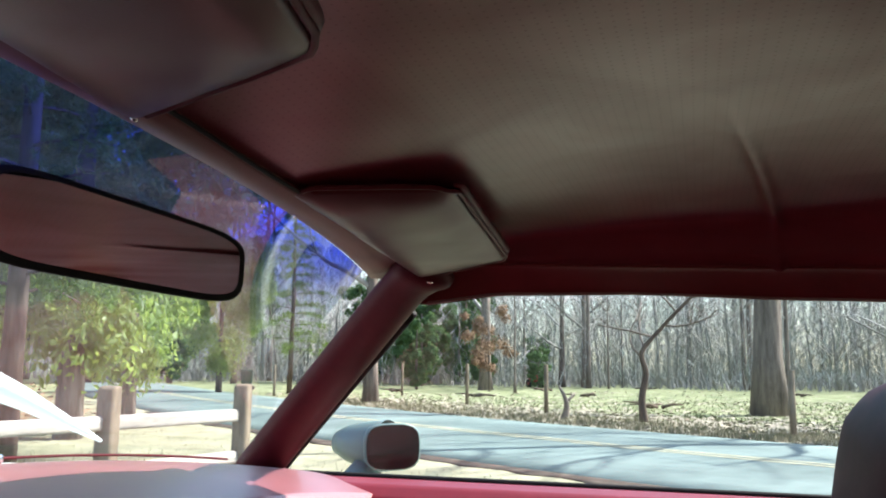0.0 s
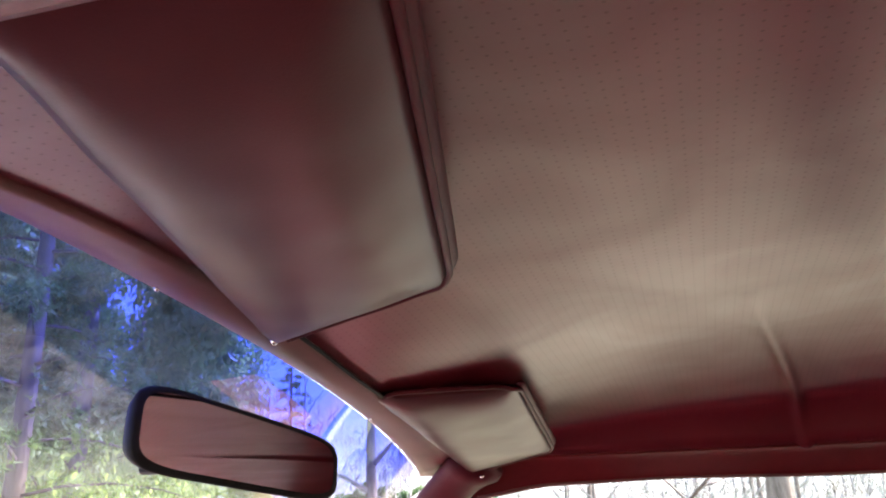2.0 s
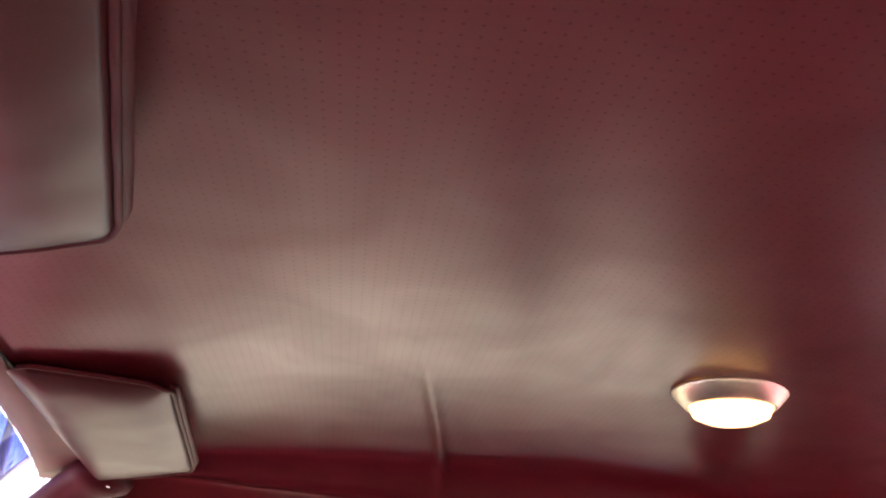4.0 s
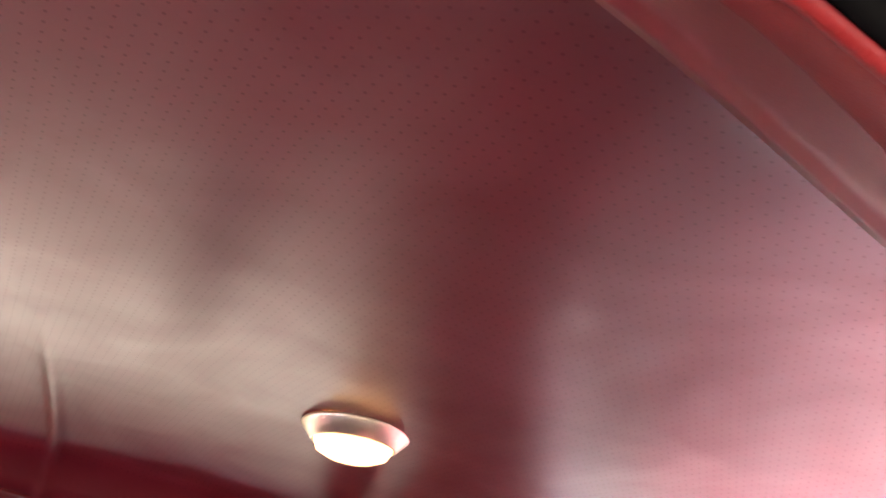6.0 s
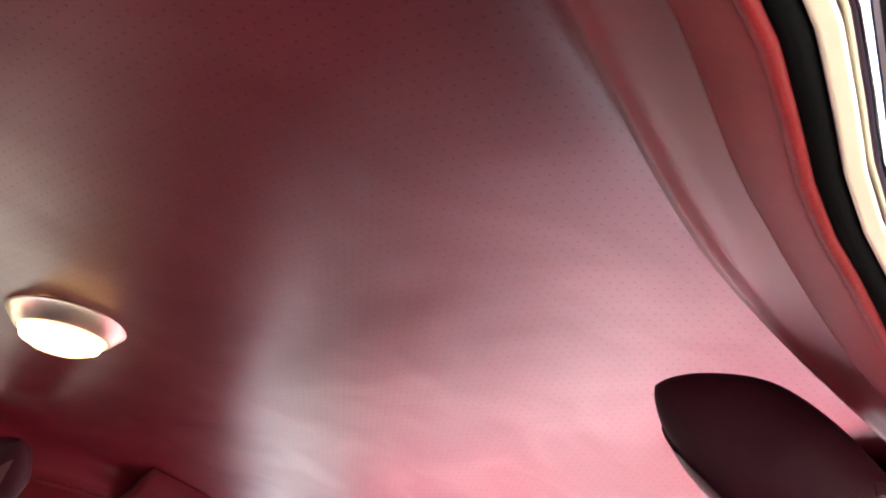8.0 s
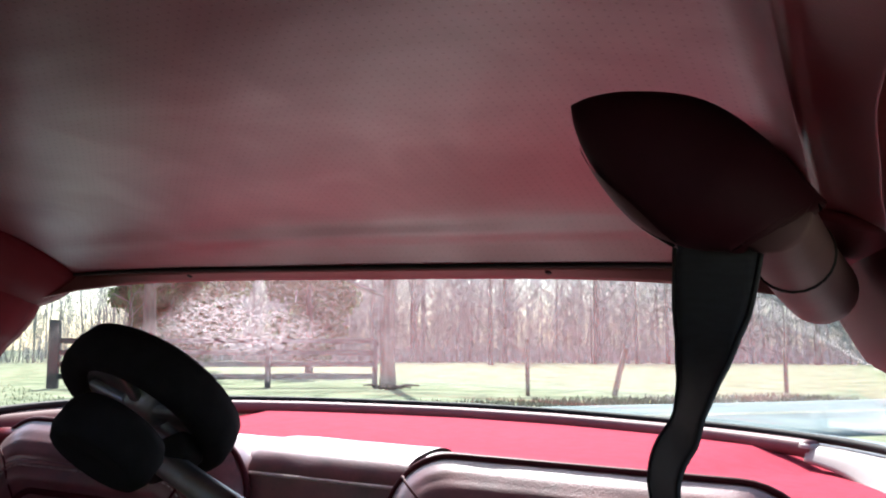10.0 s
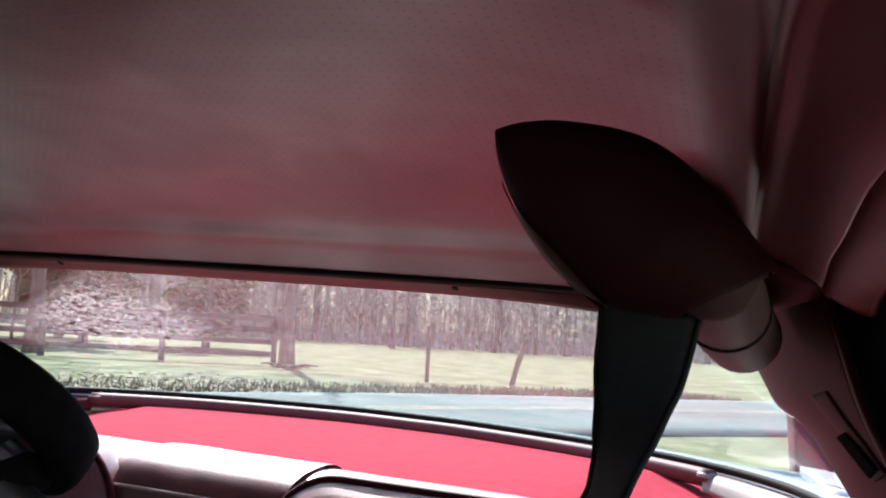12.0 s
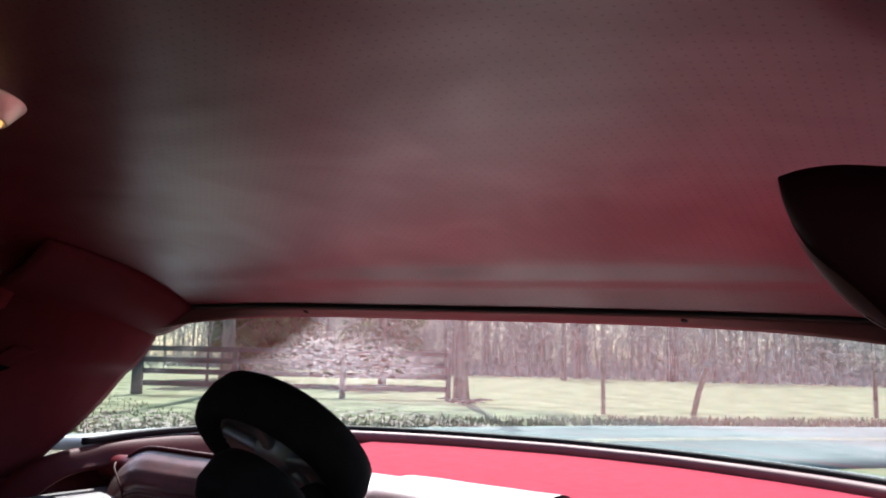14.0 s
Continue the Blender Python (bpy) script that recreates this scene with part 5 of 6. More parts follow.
def tree_kind(seed, height, radius, label, depth=4, limbs=8, first=0.35, lean=(0, 0)):
    t, c = bare_tree(seed, height, radius, depth, limbs, first, lean)
    ob = thing("bare_tree", label, "tree", "bare trees", m=Matrix.Translation((0, 0, 0)))
    part("trunk", t, M_BARK, ob)
    part("crown", c, M_TWIG, ob, "leafless branches and twigs")
    return ob


big = tree_kind(3, 17, 0.40, "thick old tree trunk with a flared foot in the meadow", 4, 10, 0.3)
big.matrix_world = Matrix.Translation((23.9, -1.5, 0))
kind_a = tree_kind(11, 14, 0.22, "tall bare deciduous tree with spreading limbs", 5, 13, 0.22)
kind_b = tree_kind(23, 16, 0.15, "slender bare woodland tree", 5, 13, 0.28)
kind_c = tree_kind(37, 13, 0.11, "thin bare woodland tree with fine twigs", 5, 13, 0.22)
crooked = thing("crooked_tree", "small crooked bare tree bent over the verge", "tree", m=Matrix.Translation((18.4, 1.4, 0)))
bend = spline([(0, 0, -0.1), (0, 0.05, 0.5), (0.03, -0.04, 1.05), (0, 0.03, 1.5), (0.05, -0.32, 1.95), (-0.05, -0.85, 2.5), (0.05, -1.55, 3.2), (0, -2.0, 3.9)], 28)
part("trunk", tube(bend, lambda f: 0.085 * (1 - 0.8 * f) * (1 + 0.5 * math.exp(-f * 22)), 9), M_PINEBARK, crooked)
crown_bm, crown_rng = bmesh.new(), random.Random(9)
for k, d in ((11, (0.1, 0.9, 0.9)), (13, (0.3, 0.5, 0.8)), (15, (-0.4, 0.7, 0.3)), (17, (0.2, -0.6, -0.1)), (19, (-0.2, 0.6, 0.7)), (21, (0.3, -0.9, 0.1)), (23, (-0.3, 0.4, 0.9)), (26, (0.2, -0.7, 0.5))):
    grow(crown_bm, bend[k], d, 1.25, 0.028, 2, crown_rng, 0.4)
part("crown", crown_bm, M_BARK, crooked, "leafless branches and twigs")
kind_a.matrix_world = Matrix.Translation((56, 7.4, 0))
copy_thing(big, Matrix.Translation((47.0, 11.85, -0.05)) @ Matrix.Rotation(1.1, 4, 'Z') @ Matrix.Scale(0.85, 4))
kind_b.matrix_world = Matrix.Translation((53, 6.8, 0))
kind_c.matrix_world = Matrix.Translation((41, 8.9, 0)) @ Matrix.Diagonal((0.6, 0.6, 0.45, 1))
rng = random.Random(5)
spots = [(kind_a, 17.0, -6.5), (kind_a, 20.5, -7.5), (kind_a, 25.5, 10.4), (kind_a, 12.3, -23.0), (kind_a, 19.4, -20.3), (kind_b, 46, -4), (kind_a, 40, -9), (kind_b, 30, -16), (kind_c, 27, -27)]
for _ in range(34):   # the wood to the right
    spots.append((rng.choice((kind_a, kind_b, kind_c)), rng.uniform(50, 82), rng.uniform(-30, 46)))
for _ in range(34):   # the wood behind
    spots.append((rng.choice((kind_a, kind_b, kind_c)), rng.uniform(-6, 62), rng.uniform(-92, -62)))
for _ in range(14):   # ahead
    spots.append((rng.choice((kind_a, kind_b, kind_c)), rng.uniform(30, 70), rng.uniform(40, 80)))
for k, x, y in spots:
    s = rng.uniform(0.8, 1.25)
    copy_thing(k, Matrix.Translation((x, y, ground_z(x, y) - 0.05)) @ Matrix.Rotation(rng.uniform(0, 6.28), 4, "Z") @ Matrix.Diagonal((s, s, s * rng.uniform(0.9, 1.15), 1)))


def far_wood(places, seed):
    """Many thin trunks with a few boughs each, as one mass."""
    r = random.Random(seed)
    bm = bmesh.new()
    for x, y in places:
        h, w = r.uniform(9, 17), 0.03 + 0.14 * r.random() ** 2
        z = ground_z(x, y) - 0.2
        tube([(x, y, z), (x + r.uniform(-.9, .9), y + r.uniform(-.9, .9), z + h * 0.5), (x + r.uniform(-1.8, 1.8), y + r.uniform(-1.8, 1.8), z + h)], lambda f: w * (1 - 0.85 * f), 4, bm)
        for _ in range(22):
            f = r.uniform(0.12, 0.97)
            a, l = r.uniform(0, 6.28), h * r.uniform(0.12, 0.34) * (1.2 - f)
            q = Vector((x, y, z + h * f))
            e = q + Vector((math.cos(a) * l, math.sin(a) * l, l * r.uniform(0.3, 1.2)))
            tube([q, q.lerp(e, 0.5) + Vector((0, 0, 0.1 * l)), e], lambda f: (0.012 + w * 0.18) * (1 - 0.8 * f), 3, bm)
    return bm


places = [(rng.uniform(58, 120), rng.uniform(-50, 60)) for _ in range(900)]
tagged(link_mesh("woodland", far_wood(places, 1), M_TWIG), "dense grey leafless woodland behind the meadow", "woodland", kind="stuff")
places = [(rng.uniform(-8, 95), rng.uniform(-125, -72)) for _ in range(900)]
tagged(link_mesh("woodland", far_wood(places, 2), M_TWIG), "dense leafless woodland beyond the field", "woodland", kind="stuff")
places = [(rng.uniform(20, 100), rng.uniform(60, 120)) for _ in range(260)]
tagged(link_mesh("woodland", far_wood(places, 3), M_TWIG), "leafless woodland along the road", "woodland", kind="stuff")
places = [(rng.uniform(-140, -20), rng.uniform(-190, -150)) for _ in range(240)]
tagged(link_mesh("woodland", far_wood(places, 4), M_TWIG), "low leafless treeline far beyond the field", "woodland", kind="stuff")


def twig_haze(name, label, mat, count, spot, low, high, seed):
    """The fine outer twigs of a whole wood, too many to count."""
    r = random.Random(seed)
    verts, faces = [], []
    for _ in range(count):
        x, y = spot(r)
        z = low + (high - low) * r.random() ** 1.4
        d = Vector((r.gauss(0, 0.6), r.gauss(0, 0.6), r.uniform(0.2, 1.0))).normalized() * r.uniform(0.7, 1.9)
        w = Vector((r.gauss(0, 1), r.gauss(0, 1), 0)).normalized() * r.uniform(0.012, 0.035)
        k = len(verts)
        p = Vector((x, y, z))
        verts += [p - w, p + w, p + d]
        faces.append((k, k + 1, k + 2))
    me = bpy.data.meshes.new(name)
    me.from_pydata(verts, [], faces)
    me.materials.append(mat)
    return tagged(new(name, me), label, "woodland", kind="stuff")


# Pale blue-grey: the far wood's haze is put into the twig colour.
M_HAZE = material("hazed_twigs", (0.31, 0.315, 0.315), 0.9, vary=0.35, scale=0.12, tint=(0.31, 0.36, 0.33), spec=0.1)
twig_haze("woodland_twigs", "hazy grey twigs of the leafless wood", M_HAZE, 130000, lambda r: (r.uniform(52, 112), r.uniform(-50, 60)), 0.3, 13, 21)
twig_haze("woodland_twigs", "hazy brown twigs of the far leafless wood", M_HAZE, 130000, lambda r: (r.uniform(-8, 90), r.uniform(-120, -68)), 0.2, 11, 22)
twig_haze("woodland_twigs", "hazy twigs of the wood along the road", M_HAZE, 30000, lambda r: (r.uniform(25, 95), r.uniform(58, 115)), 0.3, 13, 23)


def leafy_crown(seed, radius, height, low, count, leaf, clumps=60):
    """Clumps of small folded leaves over a rounded, uneven volume."""
    r = random.Random(seed)
    verts, faces = [], []
    centres = []
    for _ in range(clumps):
        a, f = r.uniform(0, 6.283), r.uniform(0, 1)
        z = mix(low, height, f)
        w = radius * (math.sin(math.pi * min(1, 0.18 + 0.82 * (1 - f))) ** 0.6) * r.uniform(0.45, 1.0)
        centres.append((Vector((math.cos(a) * w, math.sin(a) * w, z)), r.uniform(0.45, 1.0) * radius * 0.30))
    for _ in range(count):
        c, s = r.choice(centres)
        d = Vector((r.gauss(0, 1), r.gauss(0, 1), r.gauss(0, 0.8))).normalized() * s * r.uniform(0.4, 1.0)
        p = c + d
        n = (d.normalized() + Vector((r.uniform(-.7, .7), r.uniform(-.7, .7), r.uniform(-.2, 0.9)))).normalized()
        t = n.orthogonal().normalized()
        t.rotate(Matrix.Rotation(r.uniform(0, 6.283), 3, n))
        b = n.cross(t)
        l = leaf * r.uniform(0.6, 1.3)
        k = len(verts)
        verts += [p - t * l, p + b * l * 0.45 - n * l * 0.12, p + t * l, p - b * l * 0.45 - n * l * 0.12]
        faces += [(k, k + 1, k + 2), (k, k + 2, k + 3)]
    me = bpy.data.meshes.new("crown")
    me.from_pydata(verts, [], faces)
    return me


def evergreen(seed, label, radius, height, low, count, leaf, mat, trunk_r=0.2, clumps=60):
    ob = thing("evergreen_tree", label, "evergreen tree", "evergreen trees", m=Matrix())
    part("trunk", tube([(0, 0, -0.2), (0.05, 0.03, height * 0.5), (0, 0, height * 0.95)], lambda f: trunk_r * (1 - 0.85 * f), 8), M_BARK, ob)
    me = leafy_crown(seed, radius, height, low, count, leaf, clumps)
    me.materials.append(mat)
    c = new("crown", me)
    c.parent = ob
    return ob


holly = evergreen(1, "broad glossy-leaved evergreen tree beside the road", 3.6, 8.0, 1.4, 45000, 0.085, M_LEAF, 0.25, 110)
holly.matrix_world = Matrix.Translation((10.2, 9.2, -0.1)) @ Matrix.Diagonal((0.86, 0.86, 1.2, 1))
for x, y, s in ((13.2, 10.4, 0.72), (17.0, 18.5, 1.0), (21.5, 25.5, 1.1), (31.5, 19.5, 0.7)):
    copy_thing(holly, Matrix.Translation((x, y, 0)) @ Matrix.Rotation(x, 4, "Z") @ Matrix.Diagonal((s, s, s, 1)))
cedar = evergreen(2, "dark green cedar in the wood", 2.4, 8.0, 0.4, 11000, 0.2, M_CEDAR, 0.18, 60)
cedar.matrix_world = Matrix.Translation((62, 17, 0))
for x, y, s in ((46, 15.6, 0.5), (52, 13.2, 0.38), (53, 17.6, 0.8), (58, 16.4, 0.7), (60, 20, 0.9), (48, 9.0, 0.30), (57, 23, 0.9), (64, 12, 0.45), (48, 33, 1.1), (44, 36, 1.2), (52, 38, 1.3), (66, 25, 1.0), (58, 19, 0.5), (40, 40, 1.3), (36, 44, 1.5), (30, 42, 1.6), (24, 44, 1.7), (27, -31, 1.3), (33, -36, 1.4), (24, -36, 1.2)):
    copy_thing(cedar, Matrix.Translation((x, y, 0)) @ Matrix.Rotation(x, 4, "Z") @ Matrix.Diagonal((s, s, s, 1)))
M_RUST = material("rust_beech_leaf", (0.20, 0.10, 0.05), 0.8, vary=0.4, scale=2, tint=(0.31, 0.19, 0.11))
beech = evergreen(7, "young beech holding its rust-coloured dead leaves", 1.4, 3.4, 0.8, 5000, 0.055, M_RUST, 0.06, 26)
beech.matrix_world = Matrix.Translation((44.0, 10.9, 0)) @ Matrix.Scale(1.25, 4)
beech.name = "beech_tree"
M_NEEDLE = see_through(material("pine_needles", (0.06, 0.12, 0.03), 0.7, vary=0.6, scale=1.5, tint=(0.17, 0.25, 0.06), spec=0.2), 0.3, (0.22, 0.34, 0.05))


def pine_tree(seed, label, height, low, reach):
    """A pine: whorls of drooping boughs with sprays of needles along them."""
    r = random.Random(seed)
    ob = thing("pine_tree", label, "pine tree", "pine trees", m=Matrix())
    part("trunk", tube([(0, 0, -0.2), (0.1, 0.05, height * 0.4), (0, 0.1, height * 0.75), (0, 0, height)], lambda f: 0.20 * (1 - 0.9 * f) + 0.02, 9), M_PINEBARK, ob)
    boughs, verts, faces = bmesh.new(), [], []
    for k in range(58):
        f = (k + r.random()) / 58
        z, a = mix(low, height, f), k * 2.39 + r.uniform(-0.4, 0.4)
        l = reach * (1.05 - f) ** 0.7 * r.uniform(0.6, 1.1)
        d = Vector((math.cos(a), math.sin(a), 0))
        pts = [Vector((0, 0, z)) + d * l * g + Vector((0, 0, l * (0.22 * g - 0.28 * g * g))) for g in (0, 0.25, 0.5, 0.75, 1)]
        tube(pts, lambda g: 0.035 * (1 - 0.85 * g), 4, boughs)
        for _ in range(int(64 * (0.4 + l / reach))):
            g = r.uniform(0.2, 1.0)
            i = min(3, int(g * 4))
            q = pts[i].lerp(pts[i + 1], g * 4 - i) + Vector((r.gauss(0, 0.22), r.gauss(0, 0.22), r.gauss(0, 0.10))) * (l / reach + 0.3)
            for _ in range(7):
                n = Vector((r.gauss(0, 1), r.gauss(0, 1), r.gauss(0.3, 0.8))).normalized()
                w = n.orthogonal().normalized()
                w.rotate(Matrix.Rotation(r.uniform(0, 6.28), 3, n))
                t = r.uniform(0.12, 0.24)
                k0 = len(verts)
                verts += [q - w * 0.018, q + w * 0.018, q + n * t]
                faces.append((k0, k0 + 1, k0 + 2))
    part("boughs", boughs, M_PINEBARK, ob)
    me = bpy.data.meshes.new("needles")
    me.from_pydata(verts, [], faces)
    me.materials.append(M_NEEDLE)
    c = new("needles", me)
    c.parent = ob
    return ob


pine = pine_tree(6, "tall pine with drooping dark green boughs", 15, 2.2, 3.9)
pine.matrix_world = Matrix.Translation((7.4, 7.7, 0)) @ Matrix.Diagonal((0.62, 0.62, 0.8, 1))
for x, y, s in ((10.2, 11.0, 1.0), (17.0, 16.8, 0.95), (13.0, 16.5, 1.05), (8.0, 14.5, 1.1), (20.5, 20.5, 1.1), (24.0, 25.0, 1.0), (29, 33, 1.1), (33, 17, 0.9)):
    copy_thing(pine, Matrix.Translation((x, y, 0)) @ Matrix.Rotation(x * 3, 4, "Z") @ Matrix.Diagonal((s, s, s, 1)))

# ---- fences ----
def post(x, y, h, r=0.055, lean=(0, 0)):
    ob = thing("fence_post", "weathered wooden fence post in the grass", "fence post", "wire fence posts", m=Matrix.Translation((x, y, ground_z(x, y))))
    part("stake", tube([(0, 0, -0.15), (lean[0] * 0.5, lean[1] * 0.5, h * 0.5), (lean[0], lean[1], h - 0.02), (lean[0], lean[1], h)], lambda f: r * (1 if f < 0.99 else 0.8), 8), M_POST, ob)
    return ob


for x, y, h in ((21.3, 4.0, 1.25), (25.9, 7.3, 1.3), (33.2, 12.0, 1.35), (29.9, 16.1, 1.2), (14.9, -1.2, 1.15), (40, 19, 1.3), (6.6, -19.7, 1.37), (1.0, -23.6, 1.15), (-4.5, -28, 1.2)):
    post(x, y, h)
post(4.76, -20.7, 1.15, 0.07, (-0.38, 0.1))
snag = thing("broken_stump", "broken grey branch stump standing in the verge", "stump", m=Matrix.Translation((18.8, 3.2, 0)))
part("stem", tube(spline([(0, 0, -0.1), (0.05, -0.08, 0.25), (0.0, -0.05, 0.5), (0.12, 0.1, 0.75)], 8), lambda f: 0.09 * (1 - 0.7 * f), 7), M_BARK, snag)
part("stub", tube([(0.03, -0.05, 0.35), (0.15, -0.25, 0.6)], lambda f: 0.05 * (1 - 0.6 * f), 6), M_BARK, snag)

rail_fence = thing("split_rail_fence", "weathered split-rail fence with notched posts beside the road", "rail fence", m=Matrix())
FENCE = [(1.6, 5.3), (4.95, 4.5), (6.4, 4.2)]
for k, (x, y) in enumerate(FENCE):
    p = block((0.16, 0.14, 1.05), (x, y, 0.42), 0.03, (0, 0, 15))
    for vtx in p.verts:
        if vtx.co.z > 0.88:
            vtx.co.x += (vtx.co.z - 0.88) * 0.35
    part("post", p, M_POST, rail_fence)
for (x0, y0), (x1, y1) in zip(FENCE, FENCE[1:]):
    for z in (0.30, 0.66):
        run = Vector((x1 - x0, y1 - y0, 0))
        part("rail", block((run.length + 0.1, 0.06, 0.11), ((x0 + x1) / 2, (y0 + y1) / 2, z + 0.01), 0.025, (0, 0, math.degrees(math.atan2(run.y, run.x)))), M_RAILWOOD, rail_fence)

board_fence = thing("board_fence", "dark four-board fence at the meadow's edge", "board fence", m=Matrix())
B = [Vector((20.6, -17.8, 0)), Vector((17.8, -19.0, 0)), Vector((15.0, -20.6, 0)), Vector((12.3, -22.2, 0))]
for k, p in enumerate(B):
    part("post", block((0.3 if k == 0 else 0.16, 0.2, 2.1 if k == 0 else 1.5), p + Vector((0, 0, 0.9 if k == 0 else 0.62)), 0.02, (0, 0, 30)), M_DARKWOOD, board_fence)
for a, b in zip(B, B[1:]):
    for z in (0.3, 0.66, 1.0, 1.34):
        run = b - a
        part("board", block((run.length, 0.04, 0.16), (a + b) / 2 + Vector((0.03, -0.03, z)), 0.008, (0, 0, math.degrees(math.atan2(run.y, run.x)))), M_DARKWOOD, board_fence)

# ---- small things outdoors ----
def wheelie_bin(x, y, mat, label, s=1.0, turn=0.0):
    ob = thing("wheeled_bin", label, "wheeled bin", m=Matrix.Translation((x, y, 0)) @ Matrix.Rotation(turn, 4, "Z") @ Matrix.Scale(s, 4))
    b = block((0.58, 0.62, 0.9), (0, 0, 0.5), 0.04)
    for v in b.verts:
        f = 0.82 + 0.18 * (v.co.z - 0.05) / 0.9
        v.co.x *= f
        v.co.y *= f
    part("tub", b, mat, ob)
    part("lid", block((0.62, 0.68, 0.07), (0, 0.0, 0.985), 0.03), mat, ob)
    for sx in (-0.24, 0.24):
        part("wheel", lathe([(0.0, -0.03), (0.11, -0.03), (0.12, 0), (0.11, 0.03), (0, 0.03)], 20, along((sx, -0.28, 0.12), (1, 0, 0))), M_BLACK, ob)
    part("badge", lathe([(0, 0.004), (0.055, 0.004), (0.06, 0)], 20, along((0.0, 0.315, 0.72), (0, 1, 0.05))), M_GREY, ob, "pale round badge")
    return ob


wheelie_bin(-1.08, -4.6, M_BIN, "maroon wheeled refuse bin standing at the roadside")
wheelie_bin(36.5, 21.0, M_GREENBIN, "dark green refuse bin by the road", 0.95, 0.5)

for x, y, w, d, h, mat, label in ((19, -150, 11, 7, 2.6, M_WHITEWALL, "low white barn far across the field"), (-14, -158, 8, 7, 3.2, M_REDWALL, "small red house far across the field"), (-26, -150, 9, 6, 3.0, M_REDWALL, "red farmhouse far across the field")):
    house = thing("farm_building", label, "farm building", "farm buildings", m=Matrix.Translation((x, y, 0)))
    part("wall", block((w, d, h), (0, 0, h / 2), 0.02), mat, house)
    roof_bm = bmesh.new()
    ring = [[roof_bm.verts.new((sx * (w / 2 + 0.3), sy, z)) for sy, z in ((-d / 2 - 0.3, h), (0, h + d * 0.28), (d / 2 + 0.3, h))] for sx in (-1, 1)]
    for k in range(3):
        roof_bm.faces.new((ring[0][k], ring[0][(k + 1) % 3], ring[1][(k + 1) % 3], ring[1][k]))
    roof_bm.faces.new(ring[0][::-1])
    roof_bm.faces.new(ring[1])
    part("roof", roof_bm, M_WHITEWALL if mat is M_WHITEWALL else M_ROOFING, house)
    for k in range(3):
        part("window", block((0.9, 0.1, 1.0), (mix(-w * 0.3, w * 0.3, k / 2), d / 2 + 0.02, h * 0.5), 0.01), M_ROOFING, house)


def scatter(name, label, category, mat, count, spot, size, seed, flat=0.3, tall=0.0):
    """Loose leaves, or blades when tall, as one mass."""
    r = random.Random(seed)
    verts, faces = [], []
    for _ in range(count):
        x, y = spot(r)
        z = ground_z(x, y)
        a, l = r.uniform(0, 6.283), size * r.uniform(0.5, 1.5)
        c, s = math.cos(a), math.sin(a)
        k = len(verts)
        if tall:
            h = tall * r.uniform(0.4, 1.2)
            lx, ly = r.uniform(-.4, .4) * h, r.uniform(-.4, .4) * h
            verts += [(x - c * l, y - s * l, z), (x + c * l, y + s * l, z), (x + lx, y + ly, z + h)]
            faces.append((k, k + 1, k + 2))
        else:
            t = r.uniform(-flat, flat)
            verts += [(x - c * l, y - s * l, z + 0.01), (x - s * l * .6, y + c * l * .6, z + 0.02 + l * abs(t)), (x + c * l, y + s * l, z + 0.015 + l * flat), (x + s * l * .6, y - c * l * .6, z + 0.02)]
            faces.append((k, k + 1, k + 2, k + 3))
    me = bpy.data.meshes.new(name)
    me.from_pydata(verts, [], faces)
    me.materials.append(mat)
    return tagged(new(name, me), label, category, kind="stuff")


def verge(lo, hi, k0, k1):
    def spot(r):
        k = r.uniform(k0, k1)
        i = int(k)
        p = CENTRE[i].lerp(CENTRE[min(i + 1, 120)], k - i)
        q = p + road_side(i) * r.triangular(lo, hi, lo)
        return q.x, q.y
    return spot


scatter("leaf_litter", "dry brown leaves along the road's far verge", "leaf litter", M_LITTER, 11000, verge(3.1, 9.0, 36, 84), 0.075, 1)
scatter("leaf_litter", "dry leaves scattered over the meadow", "leaf litter", M_LITTER, 6000, verge(3.2, 30.0, 46, 90), 0.08, 31)
scatter("leaf_litter", "reddish dry leaves on the bank by the road", "leaf litter", M_RUST, 7000, verge(-11.0, -3.3, 72, 104), 0.12, 32)
scatter("verge_grass", "straw-coloured and reddish grass along the verge", "grass", M_DRYGRASS, 16000, verge(3.05, 6.0, 20, 84), 0.016, 2, tall=0.12)
scatter("meadow_grass", "short green grass of the meadow", "grass", M_GRASS, 20000, verge(3.2, 26.0, 40, 84), 0.014, 3, tall=0.07)
scatter("near_verge_grass", "grass and dead leaves between the car and the road", "grass", M_DRYGRASS, 11000, verge(-7.5, -3.05, 40, 84), 0.008, 4, tall=0.06)
scatter("undergrowth", "grey-brown brush under the bare woodland", "undergrowth", M_TWIG, 15000, lambda r: (r.uniform(54, 105), r.uniform(-50, 60)), 0.035, 11, tall=1.6)
scatter("undergrowth", "brown brush along the edge of the far wood", "undergrowth", M_TWIG, 12000, lambda r: (r.uniform(-8, 80), r.uniform(-100, -68)), 0.04, 12, tall=1.7)
scatter("daffodils", "a few yellow daffodils in the verge", "flowers", M_PURPLE, 60, verge(3.6, 5.5, 28, 60), 0.05, 5, flat=0.6)


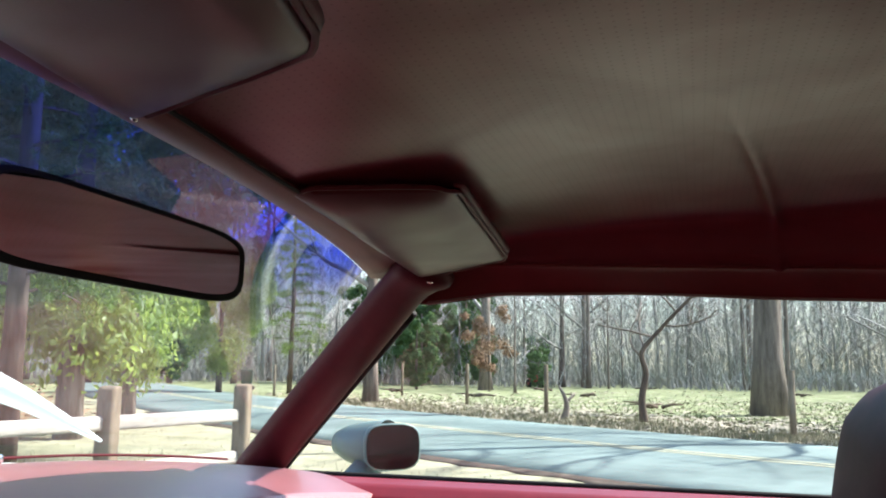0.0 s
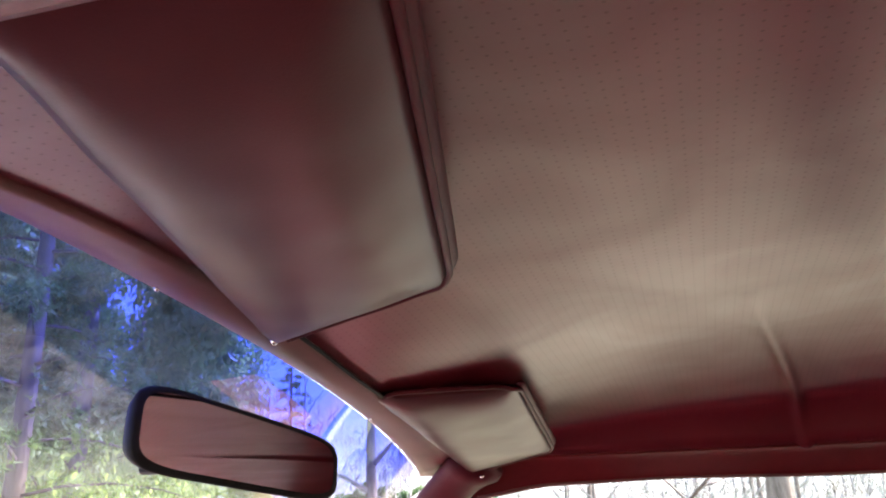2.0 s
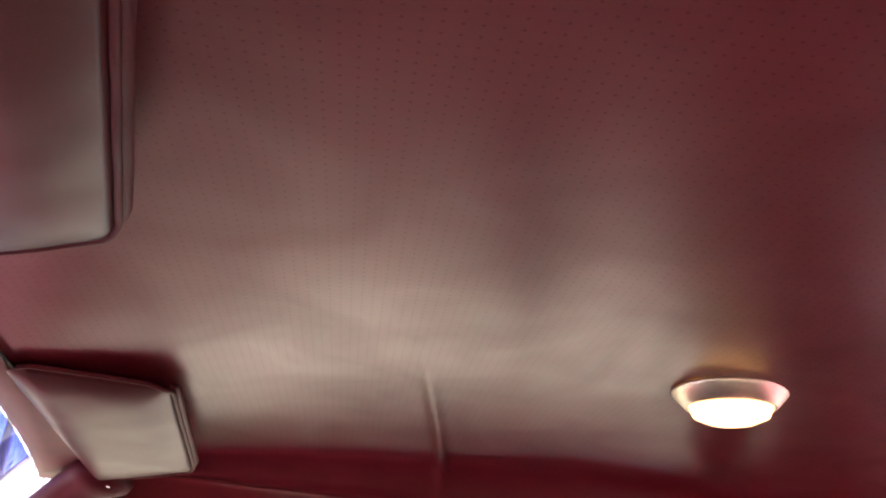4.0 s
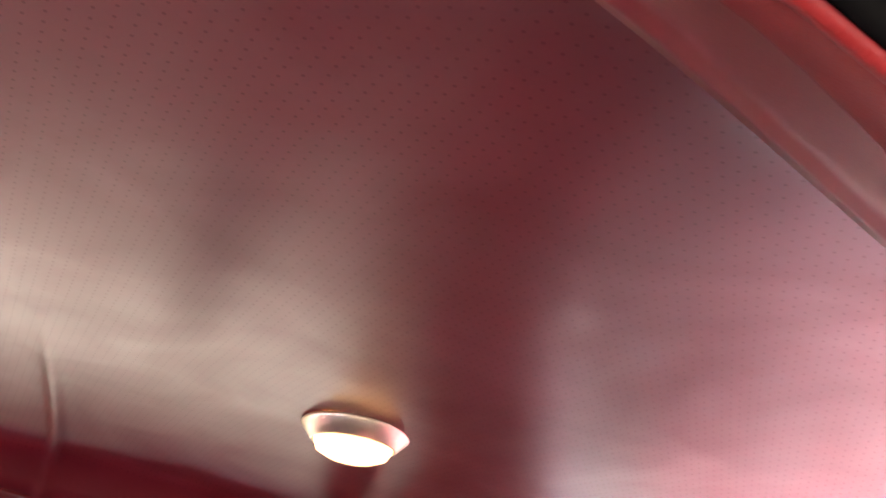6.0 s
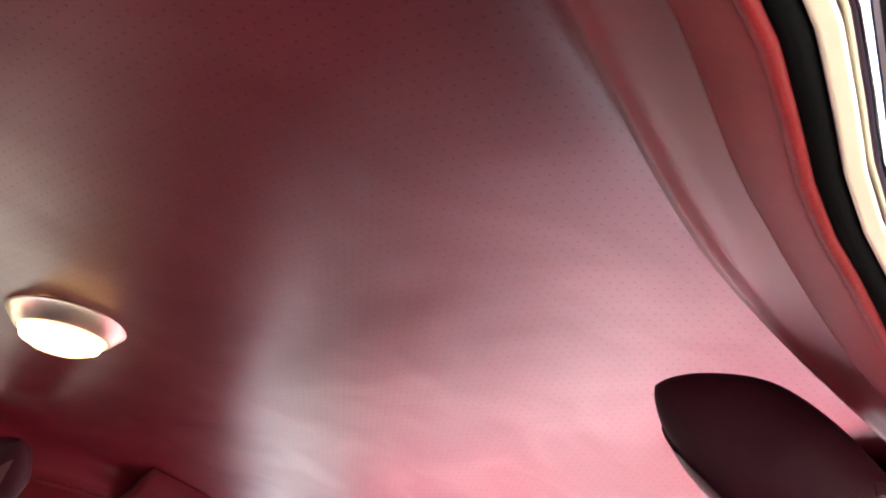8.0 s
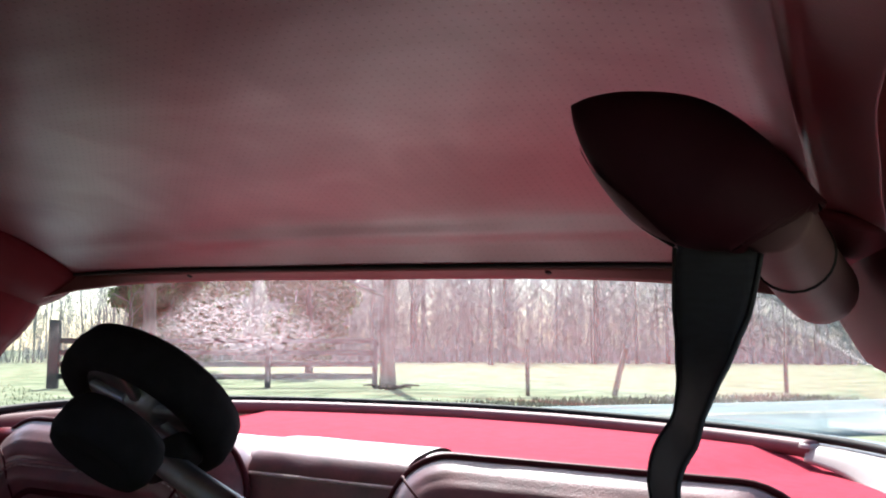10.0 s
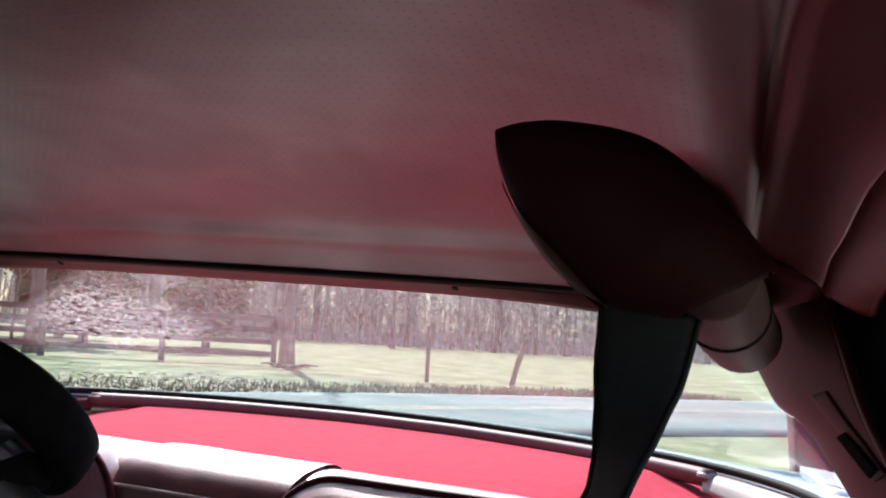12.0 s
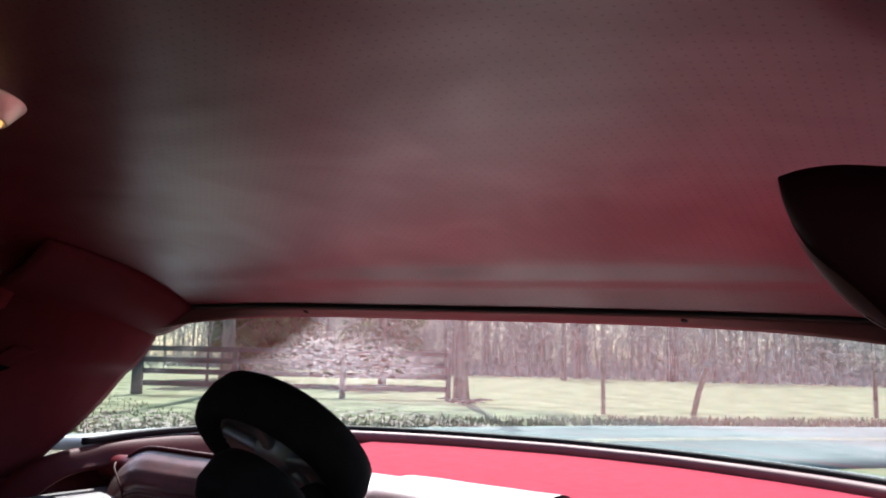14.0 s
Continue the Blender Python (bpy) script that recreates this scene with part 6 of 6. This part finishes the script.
def brush_heap(x, y, seed, w=1.2):
    r = random.Random(seed)
    ob = thing("brush_heap", "fallen grey branches and logs lying in the meadow", "fallen branches", "brush heaps", m=Matrix.Translation((x, y, 0)))
    for k in range(7):
        a, l = r.uniform(0, 6.28), r.uniform(0.5, 1.3) * w
        p = Vector((r.uniform(-w, w) * 0.5, r.uniform(-w, w) * 0.5, 0.05))
        d = Vector((math.cos(a), math.sin(a), r.uniform(0.0, 0.18)))
        part("branch", tube([p, p + d * l * 0.5 + Vector((0, 0, 0.05)), p + d * l], lambda f: 0.055 * (1 - 0.7 * f), 6), M_PINEBARK, ob)
    return ob


for k, (x, y) in enumerate(((26, 1.5), (30, -2), (36, 5), (38, 14), (45, 8), (42, -4), (33, 9), (24, -4.5), (52, 3), (11, -20.5))):
    brush_heap(x, y, k, 0.65)

# A small ride-on mower stands under the trees.
mower = thing("lawn_mower", "small red ride-on mower standing under the trees", "lawn mower", m=Matrix.Translation((54.0, 10.3, 0)) @ Matrix.Rotation(1.9, 4, "Z"))
part("hood", block((0.52, 0.70, 0.42), (0, 0.48, 0.62), 0.07), M_MOWER, mower, "red engine hood")
part("deck", block((0.95, 0.70, 0.16), (0, 0.0, 0.24), 0.05), M_MOWER, mower)
part("rear_body", block((0.66, 0.55, 0.34), (0, -0.50, 0.48), 0.06), M_MOWER, mower)
part("seat", block((0.46, 0.12, 0.36), (0, -0.66, 0.84), 0.05), M_BLACK, mower, "black seat")
part("steering_wheel", tube([(0.17 * math.cos(a), 0.02 + 0.14 * math.sin(a), 0.98 + 0.08 * math.sin(a)) for a in [2 * math.pi * k / 16 for k in range(16)]], 0.018, 6, closed=True), M_BLACK, mower)
part("steering_post", tube([(0, 0.22, 0.80), (0, 0.02, 0.98)], 0.02, 6), M_BLACK, mower)
for sx in (-0.38, 0.38):
    part("front_wheel", lathe([(0.0, -0.07), (0.16, -0.07), (0.19, 0), (0.16, 0.07), (0, 0.07)], 18, along((sx, 0.62, 0.19), (1, 0, 0))), M_TYRE, mower)
    part("rear_wheel", lathe([(0.0, -0.10), (0.22, -0.10), (0.26, 0), (0.22, 0.10), (0, 0.10)], 20, along((sx, -0.50, 0.26), (1, 0, 0))), M_TYRE, mower)
